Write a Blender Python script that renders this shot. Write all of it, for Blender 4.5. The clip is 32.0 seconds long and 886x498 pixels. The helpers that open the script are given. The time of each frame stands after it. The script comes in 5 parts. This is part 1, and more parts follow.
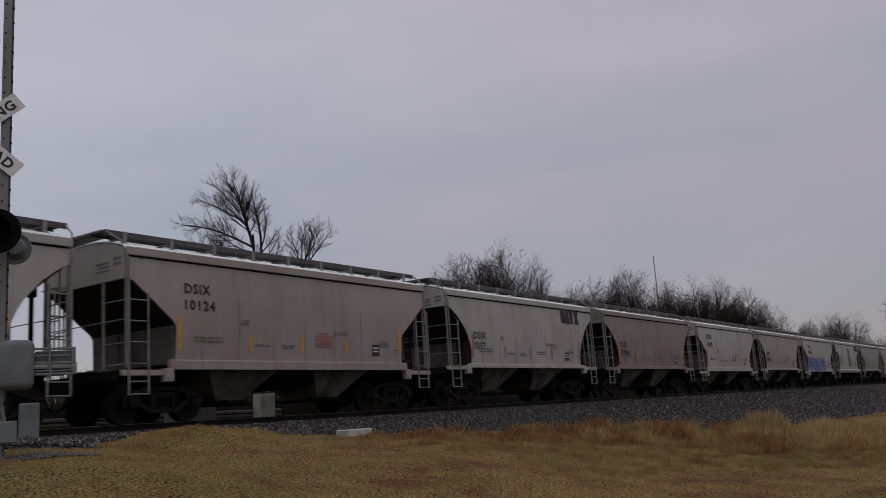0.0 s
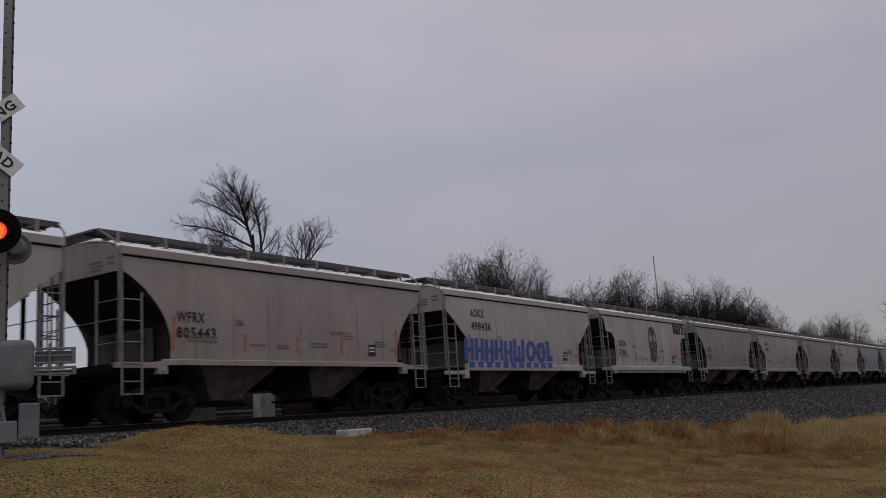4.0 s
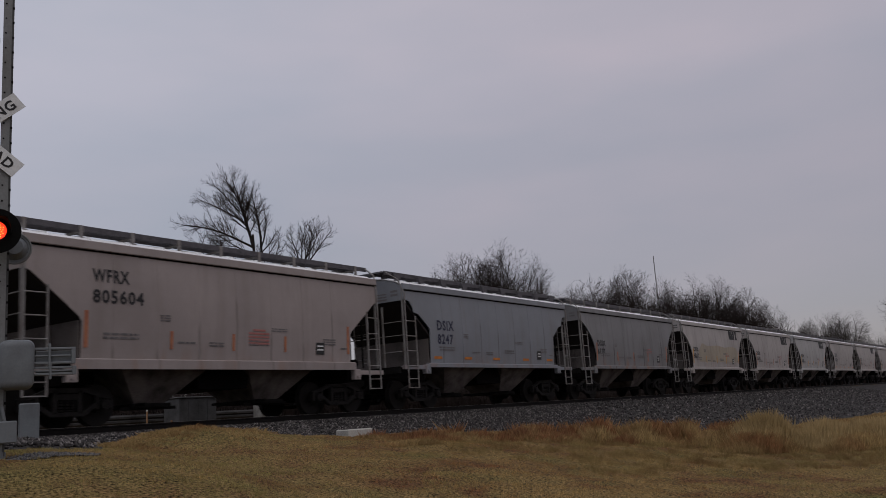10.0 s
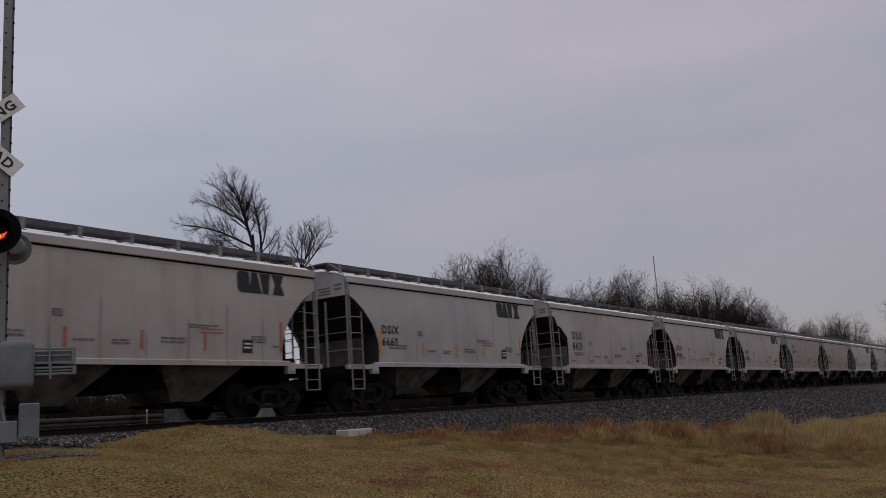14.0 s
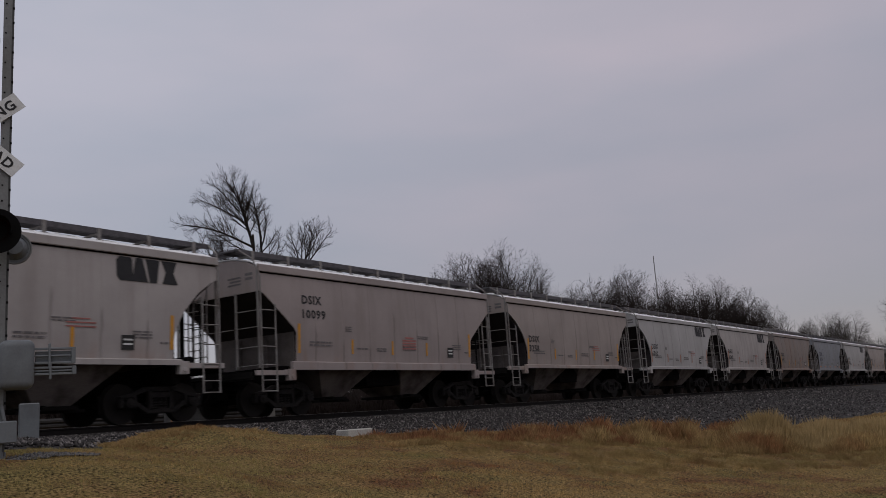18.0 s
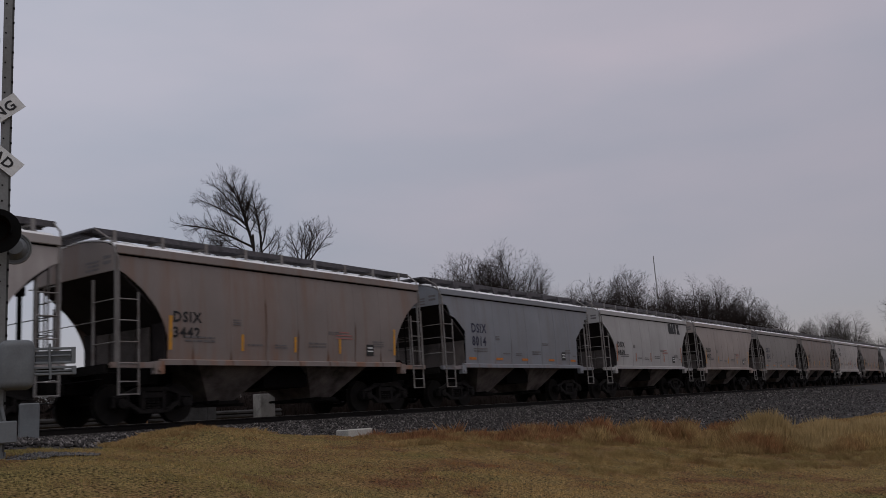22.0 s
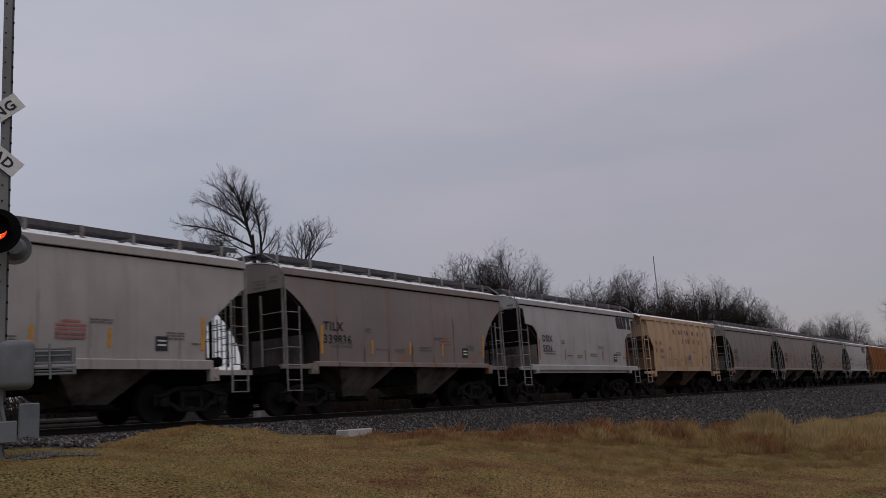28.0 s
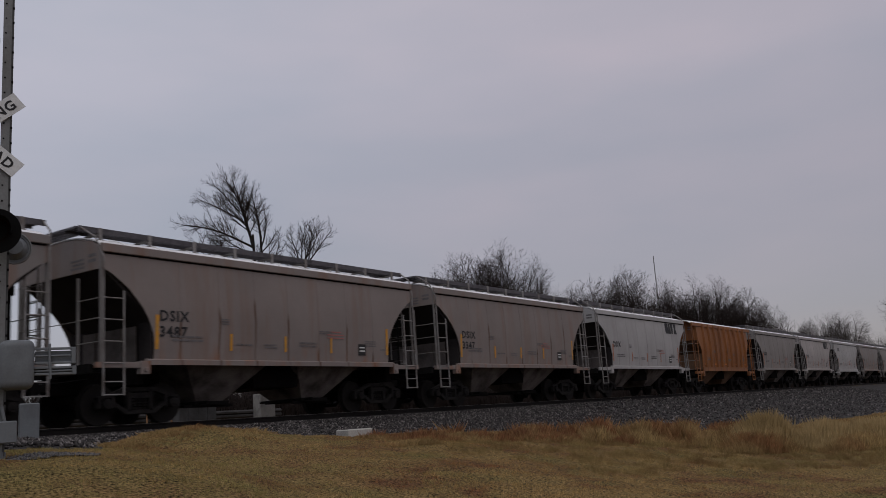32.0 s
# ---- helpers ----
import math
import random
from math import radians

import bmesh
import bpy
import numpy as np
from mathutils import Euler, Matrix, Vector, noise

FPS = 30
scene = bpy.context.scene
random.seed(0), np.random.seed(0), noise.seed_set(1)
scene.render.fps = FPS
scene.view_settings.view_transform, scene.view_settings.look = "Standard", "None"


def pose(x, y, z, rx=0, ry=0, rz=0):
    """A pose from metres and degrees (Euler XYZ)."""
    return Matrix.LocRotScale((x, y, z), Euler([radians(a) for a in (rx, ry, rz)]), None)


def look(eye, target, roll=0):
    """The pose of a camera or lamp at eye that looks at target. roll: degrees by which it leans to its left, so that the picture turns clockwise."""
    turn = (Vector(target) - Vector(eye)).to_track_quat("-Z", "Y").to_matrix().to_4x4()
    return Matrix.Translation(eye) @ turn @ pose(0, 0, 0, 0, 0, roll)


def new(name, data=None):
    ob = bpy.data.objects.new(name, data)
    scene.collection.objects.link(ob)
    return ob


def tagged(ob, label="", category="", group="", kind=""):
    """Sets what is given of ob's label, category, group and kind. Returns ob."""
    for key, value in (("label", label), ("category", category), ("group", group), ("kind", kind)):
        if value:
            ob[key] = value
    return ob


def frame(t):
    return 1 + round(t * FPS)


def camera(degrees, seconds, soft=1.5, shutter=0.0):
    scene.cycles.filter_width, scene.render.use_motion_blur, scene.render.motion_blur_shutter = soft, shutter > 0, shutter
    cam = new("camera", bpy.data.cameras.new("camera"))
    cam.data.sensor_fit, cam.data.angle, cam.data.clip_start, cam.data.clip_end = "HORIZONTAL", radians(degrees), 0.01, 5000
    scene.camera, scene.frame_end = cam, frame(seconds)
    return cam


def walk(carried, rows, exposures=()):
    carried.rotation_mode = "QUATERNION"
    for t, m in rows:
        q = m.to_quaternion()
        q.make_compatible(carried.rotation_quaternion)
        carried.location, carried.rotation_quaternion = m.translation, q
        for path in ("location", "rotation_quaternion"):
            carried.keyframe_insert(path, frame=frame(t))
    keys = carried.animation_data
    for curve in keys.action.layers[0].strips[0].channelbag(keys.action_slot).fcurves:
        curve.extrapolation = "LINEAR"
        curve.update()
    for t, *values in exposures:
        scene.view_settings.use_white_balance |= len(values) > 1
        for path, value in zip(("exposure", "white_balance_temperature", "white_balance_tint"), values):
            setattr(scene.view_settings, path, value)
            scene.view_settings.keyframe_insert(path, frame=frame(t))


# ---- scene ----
# Plan: the rails run along +X, z = 0 on the rail heads; the camera stands low in the verge at the origin.
EYE = (0.0, 0.0, -0.255)
YAW, PITCH, ROLL = 34.017, 10.531, -3.89
TRACK_Y = 18.60
CAR_PITCH = 12.80
POST0 = 25.17          # leading corner post of car 0 at the start

cam = camera(53.06, 32.0, soft=0.6, shutter=0.16)
way = Vector((math.cos(radians(YAW)) * math.cos(radians(PITCH)), math.sin(radians(YAW)) * math.cos(radians(PITCH)), math.sin(radians(PITCH))))
CAM_POSE = look(EYE, Vector(EYE) + way * 20, ROLL)
walk(cam, [(0.0, CAM_POSE), (32.0, CAM_POSE)], exposures=[(0.0, 0.0), (32.0, 0.0)])

# ---------------------------------------------------------------- light
world = bpy.data.worlds.new("overcast")
scene.world = world
world.use_nodes = True
wn, wl = world.node_tree.nodes, world.node_tree.links
wn.clear()
w_out = wn.new("ShaderNodeOutputWorld")
w_bg = wn.new("ShaderNodeBackground")
sky = wn.new("ShaderNodeTexSky")
sky.sky_type, sky.sun_disc = "NISHITA", False
sky.sun_elevation, sky.sun_rotation = radians(66), radians(225)
sky_dim = wn.new("ShaderNodeVectorMath")
sky_dim.operation = "SCALE"
sky_dim.inputs["Scale"].default_value = 0.02
wl.new(sky.outputs[0], sky_dim.inputs[0])
w_co = wn.new("ShaderNodeTexCoord")
w_sep = wn.new("ShaderNodeSeparateXYZ")
wl.new(w_co.outputs["Generated"], w_sep.inputs[0])
w_ramp = wn.new("ShaderNodeValToRGB")
w_ramp.color_ramp.elements[0].position = 0.0
w_ramp.color_ramp.elements[0].color = (0.285, 0.27, 0.295, 1)
w_ramp.color_ramp.elements[1].position = 0.9
w_ramp.color_ramp.elements[1].color = (0.50, 0.50, 0.55, 1)
mid = w_ramp.color_ramp.elements.new(0.36)
mid.color = (0.465, 0.445, 0.488, 1)
wl.new(w_sep.outputs["Z"], w_ramp.inputs[0])
w_map = wn.new("ShaderNodeMapping")
w_map.inputs["Scale"].default_value = (1.8, 1.8, 6.0)
w_map.inputs["Rotation"].default_value = (0.25, 0.3, 0.4)
wl.new(w_co.outputs["Generated"], w_map.inputs[0])
w_noise = wn.new("ShaderNodeTexNoise")
w_noise.inputs["Scale"].default_value = 1.3
w_noise.inputs["Detail"].default_value = 4.0
w_noise.inputs["Roughness"].default_value = 0.45
wl.new(w_map.outputs[0], w_noise.inputs["Vector"])
w_tint = wn.new("ShaderNodeValToRGB")
w_tint.color_ramp.elements[0].position = 0.32
w_tint.color_ramp.elements[0].color = (0.90, 0.915, 0.945, 1)
w_tint.color_ramp.elements[1].position = 0.68
w_tint.color_ramp.elements[1].color = (1.14, 1.05, 1.05, 1)
wl.new(w_noise.outputs[0], w_tint.inputs[0])
w_mul = wn.new("ShaderNodeVectorMath")
w_mul.operation = "MULTIPLY"
wl.new(w_ramp.outputs[0], w_mul.inputs[0])
wl.new(w_tint.outputs[0], w_mul.inputs[1])
w_add = wn.new("ShaderNodeVectorMath")
w_add.operation = "ADD"
# the cloud is a little thinner, and brighter, away from the line of the track
w_dot = wn.new("ShaderNodeVectorMath")
w_dot.operation = "DOT_PRODUCT"
w_dot.inputs[1].default_value = (-0.62, 0.66, 0.42)
wl.new(w_co.outputs["Generated"], w_dot.inputs[0])
w_thin = wn.new("ShaderNodeMapRange")
w_thin.inputs[1].default_value, w_thin.inputs[2].default_value = -0.6, 0.6
w_thin.inputs[3].default_value, w_thin.inputs[4].default_value = 0.73, 1.0
wl.new(w_dot.outputs["Value"], w_thin.inputs[0])
w_soft = wn.new("ShaderNodeVectorMath")
w_soft.operation = "SCALE"
wl.new(w_mul.outputs[0], w_soft.inputs[0])
wl.new(w_thin.outputs[0], w_soft.inputs["Scale"])
# thinner cloud is also a little bluer
w_cool = wn.new("ShaderNodeMapRange")
w_cool.inputs[1].default_value, w_cool.inputs[2].default_value = -0.1, 0.35
wl.new(w_dot.outputs["Value"], w_cool.inputs[0])
w_hue = wn.new("ShaderNodeMixRGB")
w_hue.inputs[1].default_value, w_hue.inputs[2].default_value = (1.02, 1.0, 0.99, 1), (0.945, 1.0, 1.012, 1)
wl.new(w_cool.outputs[0], w_hue.inputs[0])
w_hued = wn.new("ShaderNodeVectorMath")
w_hued.operation = "MULTIPLY"
wl.new(w_soft.outputs[0], w_hued.inputs[0])
wl.new(w_hue.outputs[0], w_hued.inputs[1])
wl.new(w_hued.outputs[0], w_add.inputs[0])
wl.new(sky_dim.outputs[0], w_add.inputs[1])
wl.new(w_add.outputs[0], w_bg.inputs[0])
w_bg.inputs[1].default_value = 1.0
wl.new(w_bg.outputs[0], w_out.inputs[0])

sun_data = bpy.data.lights.new("sun", "SUN")
sun_data.energy, sun_data.angle, sun_data.color = 0.55, radians(40), (1.0, 0.93, 0.86)
sun = new("sun", sun_data)
sun.matrix_world = look((-10, -4, 60), (10, 15, 0))


# ---------------------------------------------------------------- materials
def material(name, base, rough=0.8, metal=0.0, var=0.15, scale=3.0, fine=40.0, bump=0.0, spec=0.3, second=None, amount=0.5,
             streak=None, streak_amount=0.0, seam=0.4, rand=0.0, third=None, third_scale=1.0):
    """A surface with broad stains, fine grain, optional run-down streaks and a little relief."""
    m = bpy.data.materials.new(name)
    m.use_nodes = True
    n, l = m.node_tree.nodes, m.node_tree.links
    p = n["Principled BSDF"]
    p.inputs["Roughness"].default_value = rough
    p.inputs["Metallic"].default_value = metal
    p.inputs["Specular IOR Level"].default_value = spec
    co = n.new("ShaderNodeTexCoord")
    info = n.new("ShaderNodeObjectInfo")
    shift = n.new("ShaderNodeVectorMath")
    shift.operation = "MULTIPLY_ADD"
    comb = n.new("ShaderNodeCombineXYZ")
    for i in range(3):
        l.new(info.outputs["Random"], comb.inputs[i])
    shift.inputs[1].default_value = (37.0, 19.0, 53.0)
    l.new(comb.outputs[0], shift.inputs[0])
    l.new(co.outputs["Object"], shift.inputs[2])
    big = n.new("ShaderNodeTexNoise")
    big.inputs["Scale"].default_value = scale
    big.inputs["Detail"].default_value = 6.0
    big.inputs["Roughness"].default_value = 0.6
    l.new(shift.outputs[0], big.inputs["Vector"])
    small = n.new("ShaderNodeTexNoise")
    small.inputs["Scale"].default_value = fine
    small.inputs["Detail"].default_value = 3.0
    l.new(shift.outputs[0], small.inputs["Vector"])
    ramp = n.new("ShaderNodeValToRGB")
    lo = second if second else tuple(c * (1 - var * 1.6) for c in base)
    ramp.color_ramp.elements[0].position, ramp.color_ramp.elements[0].color = 0.30, (*lo, 1)
    ramp.color_ramp.elements[1].position, ramp.color_ramp.elements[1].color = 0.30 + 0.5 * amount, (*base, 1)
    l.new(big.outputs[0], ramp.inputs[0])
    col = ramp.outputs[0]
    if third:
        tn = n.new("ShaderNodeTexNoise")
        tn.inputs["Scale"].default_value = third_scale
        tn.inputs["Detail"].default_value = 5.0
        tn.inputs["Roughness"].default_value = 0.65
        l.new(co.outputs["Object"], tn.inputs["Vector"])
        tr = n.new("ShaderNodeMapRange")
        tr.inputs[1].default_value, tr.inputs[2].default_value = 0.48, 0.66
        l.new(tn.outputs[0], tr.inputs[0])
        tm = n.new("ShaderNodeMixRGB")
        tm.inputs[2].default_value = (*third, 1)
        l.new(tr.outputs[0], tm.inputs[0])
        l.new(col, tm.inputs[1])
        col = tm.outputs[0]
    if streak:
        mp = n.new("ShaderNodeMapping")
        mp.inputs["Scale"].default_value = (1.1, 1.1, 0.10)
        l.new(shift.outputs[0], mp.inputs[0])
        sn = n.new("ShaderNodeTexNoise")
        sn.inputs["Scale"].default_value = 1.6
        sn.inputs["Detail"].default_value = 5.0
        sn.inputs["Roughness"].default_value = 0.65
        l.new(mp.outputs[0], sn.inputs["Vector"])
        sr = n.new("ShaderNodeMapRange")
        sr.inputs[1].default_value, sr.inputs[2].default_value = 0.50, 0.70
        sr.inputs[3].default_value, sr.inputs[4].default_value = 0.0, streak_amount
        l.new(sn.outputs[0], sr.inputs[0])
        mx = n.new("ShaderNodeMixRGB")
        mx.inputs[2].default_value = (*streak, 1)
        l.new(sr.outputs[0], mx.inputs[0])
        l.new(col, mx.inputs[1])
        col = mx.outputs[0]
        # dirt that runs down the weld seams, one every 1.2 m
        sep = n.new("ShaderNodeSeparateXYZ")
        l.new(co.outputs["Object"], sep.inputs[0])

        def maths(op, a, b=None):
            q = n.new("ShaderNodeMath")
            q.operation = op
            l.new(a, q.inputs[0])
            if b is not None:
                if isinstance(b, float):
                    q.inputs[1].default_value = b
                else:
                    l.new(b, q.inputs[1])
            return q.outputs[0]
        wob = n.new("ShaderNodeTexNoise")
        wob.inputs["Scale"].default_value = 2.2
        l.new(shift.outputs[0], wob.inputs["Vector"])
        at_x = maths("ADD", sep.outputs[0], maths("MULTIPLY", maths("SUBTRACT", wob.outputs[0], 0.5), 0.10))
        off_seam = maths("ABSOLUTE", maths("SUBTRACT", maths("FRACT", maths("ADD", maths("MULTIPLY", at_x, 1 / 1.2), 30.5)), 0.5))
        near_seam = n.new("ShaderNodeMapRange")
        near_seam.inputs[1].default_value, near_seam.inputs[2].default_value = 0.045, 0.012
        l.new(off_seam, near_seam.inputs[0])
        # each seam bleeds from its own height
        cell = n.new("ShaderNodeTexWhiteNoise")
        cell.noise_dimensions = "1D"
        l.new(maths("ADD", maths("FLOOR", maths("ADD", maths("MULTIPLY", sep.outputs[0], 1 / 1.2), 30.5)), maths("MULTIPLY", info.outputs["Random"], 97.0)), cell.inputs["W"])
        start = n.new("ShaderNodeMapRange")
        start.inputs[3].default_value, start.inputs[4].default_value = 1.35, 3.0
        l.new(cell.outputs[0], start.inputs[0])
        under = maths("SUBTRACT", start.outputs[0], sep.outputs[2])
        bleed = n.new("ShaderNodeMapRange")
        bleed.inputs[1].default_value, bleed.inputs[2].default_value = 0.0, 0.25
        l.new(under, bleed.inputs[0])
        fade = n.new("ShaderNodeMapRange")
        fade.inputs[1].default_value, fade.inputs[2].default_value = 1.7, 0.3
        fade.inputs[3].default_value, fade.inputs[4].default_value = 0.25, 1.0
        l.new(under, fade.inputs[0])
        dark = maths("MULTIPLY", maths("MULTIPLY", maths("MULTIPLY", near_seam.outputs[0], bleed.outputs[0]), fade.outputs[0]), min(0.9, seam))
        seam_mix = n.new("ShaderNodeMixRGB")
        seam_mix.inputs[2].default_value = (*(c * 0.45 for c in streak), 1)
        l.new(dark, seam_mix.inputs[0])
        l.new(col, seam_mix.inputs[1])
        col = seam_mix.outputs[0]
        # orange rust that creeps up from the sill in places
        sill_n = n.new("ShaderNodeTexNoise")
        sill_n.inputs["Scale"].default_value = 1.3
        sill_n.inputs["Detail"].default_value = 4.0
        sill_map = n.new("ShaderNodeMapping")
        sill_map.inputs["Scale"].default_value = (1.6, 1.6, 0.5)
        l.new(shift.outputs[0], sill_map.inputs[0])
        l.new(sill_map.outputs[0], sill_n.inputs["Vector"])
        creep = n.new("ShaderNodeMapRange")
        creep.inputs[1].default_value, creep.inputs[2].default_value = 0.52, 0.68
        l.new(sill_n.outputs[0], creep.inputs[0])
        foot = n.new("ShaderNodeMapRange")
        foot.inputs[1].default_value, foot.inputs[2].default_value = 1.75, 1.2
        l.new(sep.outputs[2], foot.inputs[0])
        rust_mix = n.new("ShaderNodeMixRGB")
        rust_mix.inputs[2].default_value = (0.26, 0.11, 0.05, 1)
        l.new(maths("MULTIPLY", maths("MULTIPLY", creep.outputs[0], foot.outputs[0]), 0.75 * min(1.0, seam)), rust_mix.inputs[0])
        l.new(col, rust_mix.inputs[1])
        col = rust_mix.outputs[0]
    grain = n.new("ShaderNodeMapRange")
    grain.inputs[1].default_value, grain.inputs[2].default_value = 0.25, 0.75
    grain.inputs[3].default_value, grain.inputs[4].default_value = 1 - var, 1 + var
    l.new(small.outputs[0], grain.inputs[0])
    gm = n.new("ShaderNodeVectorMath")
    gm.operation = "SCALE"
    l.new(col, gm.inputs[0])
    l.new(grain.outputs[0], gm.inputs["Scale"])
    last = gm.outputs[0]
    if rand:
        rr = n.new("ShaderNodeMapRange")
        rr.inputs[3].default_value, rr.inputs[4].default_value = 1 - rand, 1 + rand
        geo = n.new("ShaderNodeNewGeometry")
        l.new(geo.outputs["Random Per Island"], rr.inputs[0])
        g2 = n.new("ShaderNodeVectorMath")
        g2.operation = "SCALE"
        l.new(last, g2.inputs[0])
        l.new(rr.outputs[0], g2.inputs["Scale"])
        last = g2.outputs[0]
    l.new(last, p.inputs["Base Color"])
    if bump:
        b = n.new("ShaderNodeBump")
        b.inputs["Strength"].default_value = bump
        b.inputs["Distance"].default_value = 0.02
        l.new(small.outputs[0], b.inputs["Height"])
        l.new(b.outputs[0], p.inputs["Normal"])
    return m


RUST = (0.20, 0.095, 0.05)
GRIME = (0.16, 0.13, 0.11)


def paint(name, base, dirt=0.35, streak=GRIME, seam=0.35):
    return material(name, base, rough=0.55, var=0.05, scale=0.55, fine=60, bump=0.03, spec=0.35,
                    second=tuple(b * 0.72 + g * 0.12 for b, g in zip(base, GRIME)), amount=0.8, streak=streak, streak_amount=dirt, seam=seam)


PAINTS = {
    "light": paint("light_grey_paint", (0.42, 0.388, 0.371), 0.28),
    "white": paint("white_paint", (0.42, 0.412, 0.405), 0.18, GRIME, 0.2),
    "grey": paint("grey_paint", (0.262, 0.242, 0.228), 0.40, GRIME, 0.6),
    "beige": paint("beige_grey_paint", (0.352, 0.304, 0.279), 0.30),
    "brown": paint("brown_dusted_paint", (0.245, 0.208, 0.190), 0.5, RUST, 0.9),
    "pink": paint("pinkish_grey_paint", (0.345, 0.298, 0.283), 0.28),
    "blue": paint("blue_grey_paint", (0.235, 0.25, 0.275), 0.35),
    "slate": paint("slate_grey_paint", (0.215, 0.197, 0.186), 0.55, RUST, 0.9),
    "steel": paint("steel_grey_paint", (0.215, 0.213, 0.218), 0.5, (0.085, 0.082, 0.082), 0.8),
    "tan": paint("tan_paint", (0.53, 0.365, 0.232), 0.3, (0.3, 0.16, 0.08), 0.6),
    "orange": paint("orange_paint", (0.29, 0.105, 0.028), 0.7, (0.11, 0.045, 0.025), 0.9),
}
M_PATCH = paint("pale_touch_up_paint", (0.39, 0.34, 0.26), 0.2)
M_ROOF = material("pale_roof_steel", (0.80, 0.80, 0.80), rough=0.5, var=0.06, scale=0.8, second=(0.62, 0.61, 0.59))
M_RUSTHOP = material("rust_stained_tan_hopper", (0.17, 0.10, 0.06), rough=0.85, var=0.2, scale=1.2, second=(0.07, 0.042, 0.028))
M_FADED = material("faded_brown_lettering", (0.17, 0.075, 0.075), rough=0.6, var=0.3, scale=5.0, second=(0.40, 0.27, 0.17))
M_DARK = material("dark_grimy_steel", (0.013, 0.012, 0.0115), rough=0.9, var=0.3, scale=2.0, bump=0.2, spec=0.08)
# Darker copy of the grimy steel; holds the shade under cars and eaves.
M_UNDER = material("grimy_shade_steel", (0.007, 0.006, 0.006), rough=0.95, var=0.3, scale=2.0, bump=0.2, spec=0.05)
# Black puts the shade under the overhanging car ends into the sheet colour.
M_SLOPE = material("end_sheet_shade_black", (0.040, 0.035, 0.035), rough=0.9, var=0.2, scale=1.2, spec=0.08)
M_HOPPER = material("grimy_hopper_steel", (0.18, 0.158, 0.148), rough=0.9, var=0.2, scale=1.6, second=(0.05, 0.044, 0.04), amount=0.6, spec=0.1)
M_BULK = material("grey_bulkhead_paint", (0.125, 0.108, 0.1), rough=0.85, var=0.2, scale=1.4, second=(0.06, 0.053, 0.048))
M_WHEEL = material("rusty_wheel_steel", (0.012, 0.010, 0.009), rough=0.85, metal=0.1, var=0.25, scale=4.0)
M_GRATE = material("galvanised_grating", (0.105, 0.10, 0.108), rough=0.7, metal=0.3, var=0.25, scale=6.0)
M_RAILING = material("grey_handrail_paint", (0.23, 0.22, 0.212), rough=0.7, var=0.1, scale=3.0, second=(0.13, 0.108, 0.095))
M_BLACK = material("black_lettering", (0.022, 0.022, 0.024), rough=0.6, var=0.2, scale=5.0)
M_BARS = material("faded_stencil_paint", (0.16, 0.15, 0.15), rough=0.6, var=0.2, scale=5.0)
M_NAVY = material("navy_lettering", (0.03, 0.032, 0.06), rough=0.6, var=0.2, scale=5.0)
M_ORTAPE = material("orange_reflective_tape", (0.55, 0.19, 0.035), rough=0.45, var=0.15, scale=6.0, second=(0.40, 0.13, 0.03))
M_YELLOW = material("amber_reflective_tape", (0.62, 0.29, 0.035), rough=0.45, var=0.15, scale=6.0, second=(0.45, 0.25, 0.06))
M_RUSTY = material("rust_red_reflective_tape", (0.42, 0.17, 0.09), rough=0.5, var=0.15, scale=6.0, second=(0.28, 0.10, 0.06))
M_REDBAR = material("faded_red_stencil", (0.40, 0.16, 0.14), rough=0.6, var=0.2, scale=5.0)
M_GRAF_BLUE = material("blue_spray_paint", (0.04, 0.095, 0.38), rough=0.5, var=0.15, scale=4.0)
M_GRAF_DARK = material("black_spray_paint", (0.03, 0.035, 0.03), rough=0.5, var=0.2, scale=4.0)
M_GRAF_PALE = material("pale_green_spray_paint", (0.30, 0.34, 0.28), rough=0.55, var=0.15, scale=4.0)
M_GRAF_RED = material("pale_red_spray_paint", (0.50, 0.22, 0.20), rough=0.5, var=0.2, scale=4.0)
M_PLACARD = material("black_placard", (0.03, 0.03, 0.03), rough=0.5, var=0.1)
M_RAIL = material("rail_steel", (0.010, 0.008, 0.007), rough=0.9, metal=0.0, var=0.2, scale=5.0)
M_RAILHEAD = material("worn_rail_head", (0.30, 0.29, 0.28), rough=0.4, metal=0.9, var=0.1)
M_TIE = material("weathered_tie_timber", (0.08, 0.062, 0.05), rough=0.9, var=0.3, scale=5.0, bump=0.3)
M_BALLAST = material("crushed_rock_bed", (0.036, 0.032, 0.030), rough=0.95, var=0.95, scale=6.0, fine=26.0, bump=1.0, second=(0.015, 0.0135, 0.013))
M_STONE = material("crushed_rock", (0.06, 0.055, 0.053), rough=0.95, var=0.25, scale=8.0, fine=30.0, bump=0.3, second=(0.03, 0.028, 0.027), rand=0.6)
# a few pale stones among many dark ones
sn_, sl_ = M_STONE.node_tree.nodes, M_STONE.node_tree.links
speck = sn_.new("ShaderNodeValToRGB")
for pos, c in ((0.0, (0.010, 0.009, 0.009, 1)), (0.50, (0.034, 0.030, 0.028, 1)), (0.80, (0.095, 0.084, 0.079, 1)), (1.0, (0.27, 0.245, 0.235, 1))):
    el = speck.color_ramp.elements[0] if pos == 0.0 else speck.color_ramp.elements[-1] if pos == 1.0 else speck.color_ramp.elements.new(pos)
    el.position, el.color = pos, c
sl_.new(next(q for q in sn_ if q.bl_idname == "ShaderNodeNewGeometry").outputs["Random Per Island"], speck.inputs[0])
old = sn_["Principled BSDF"].inputs["Base Color"].links[0].from_socket
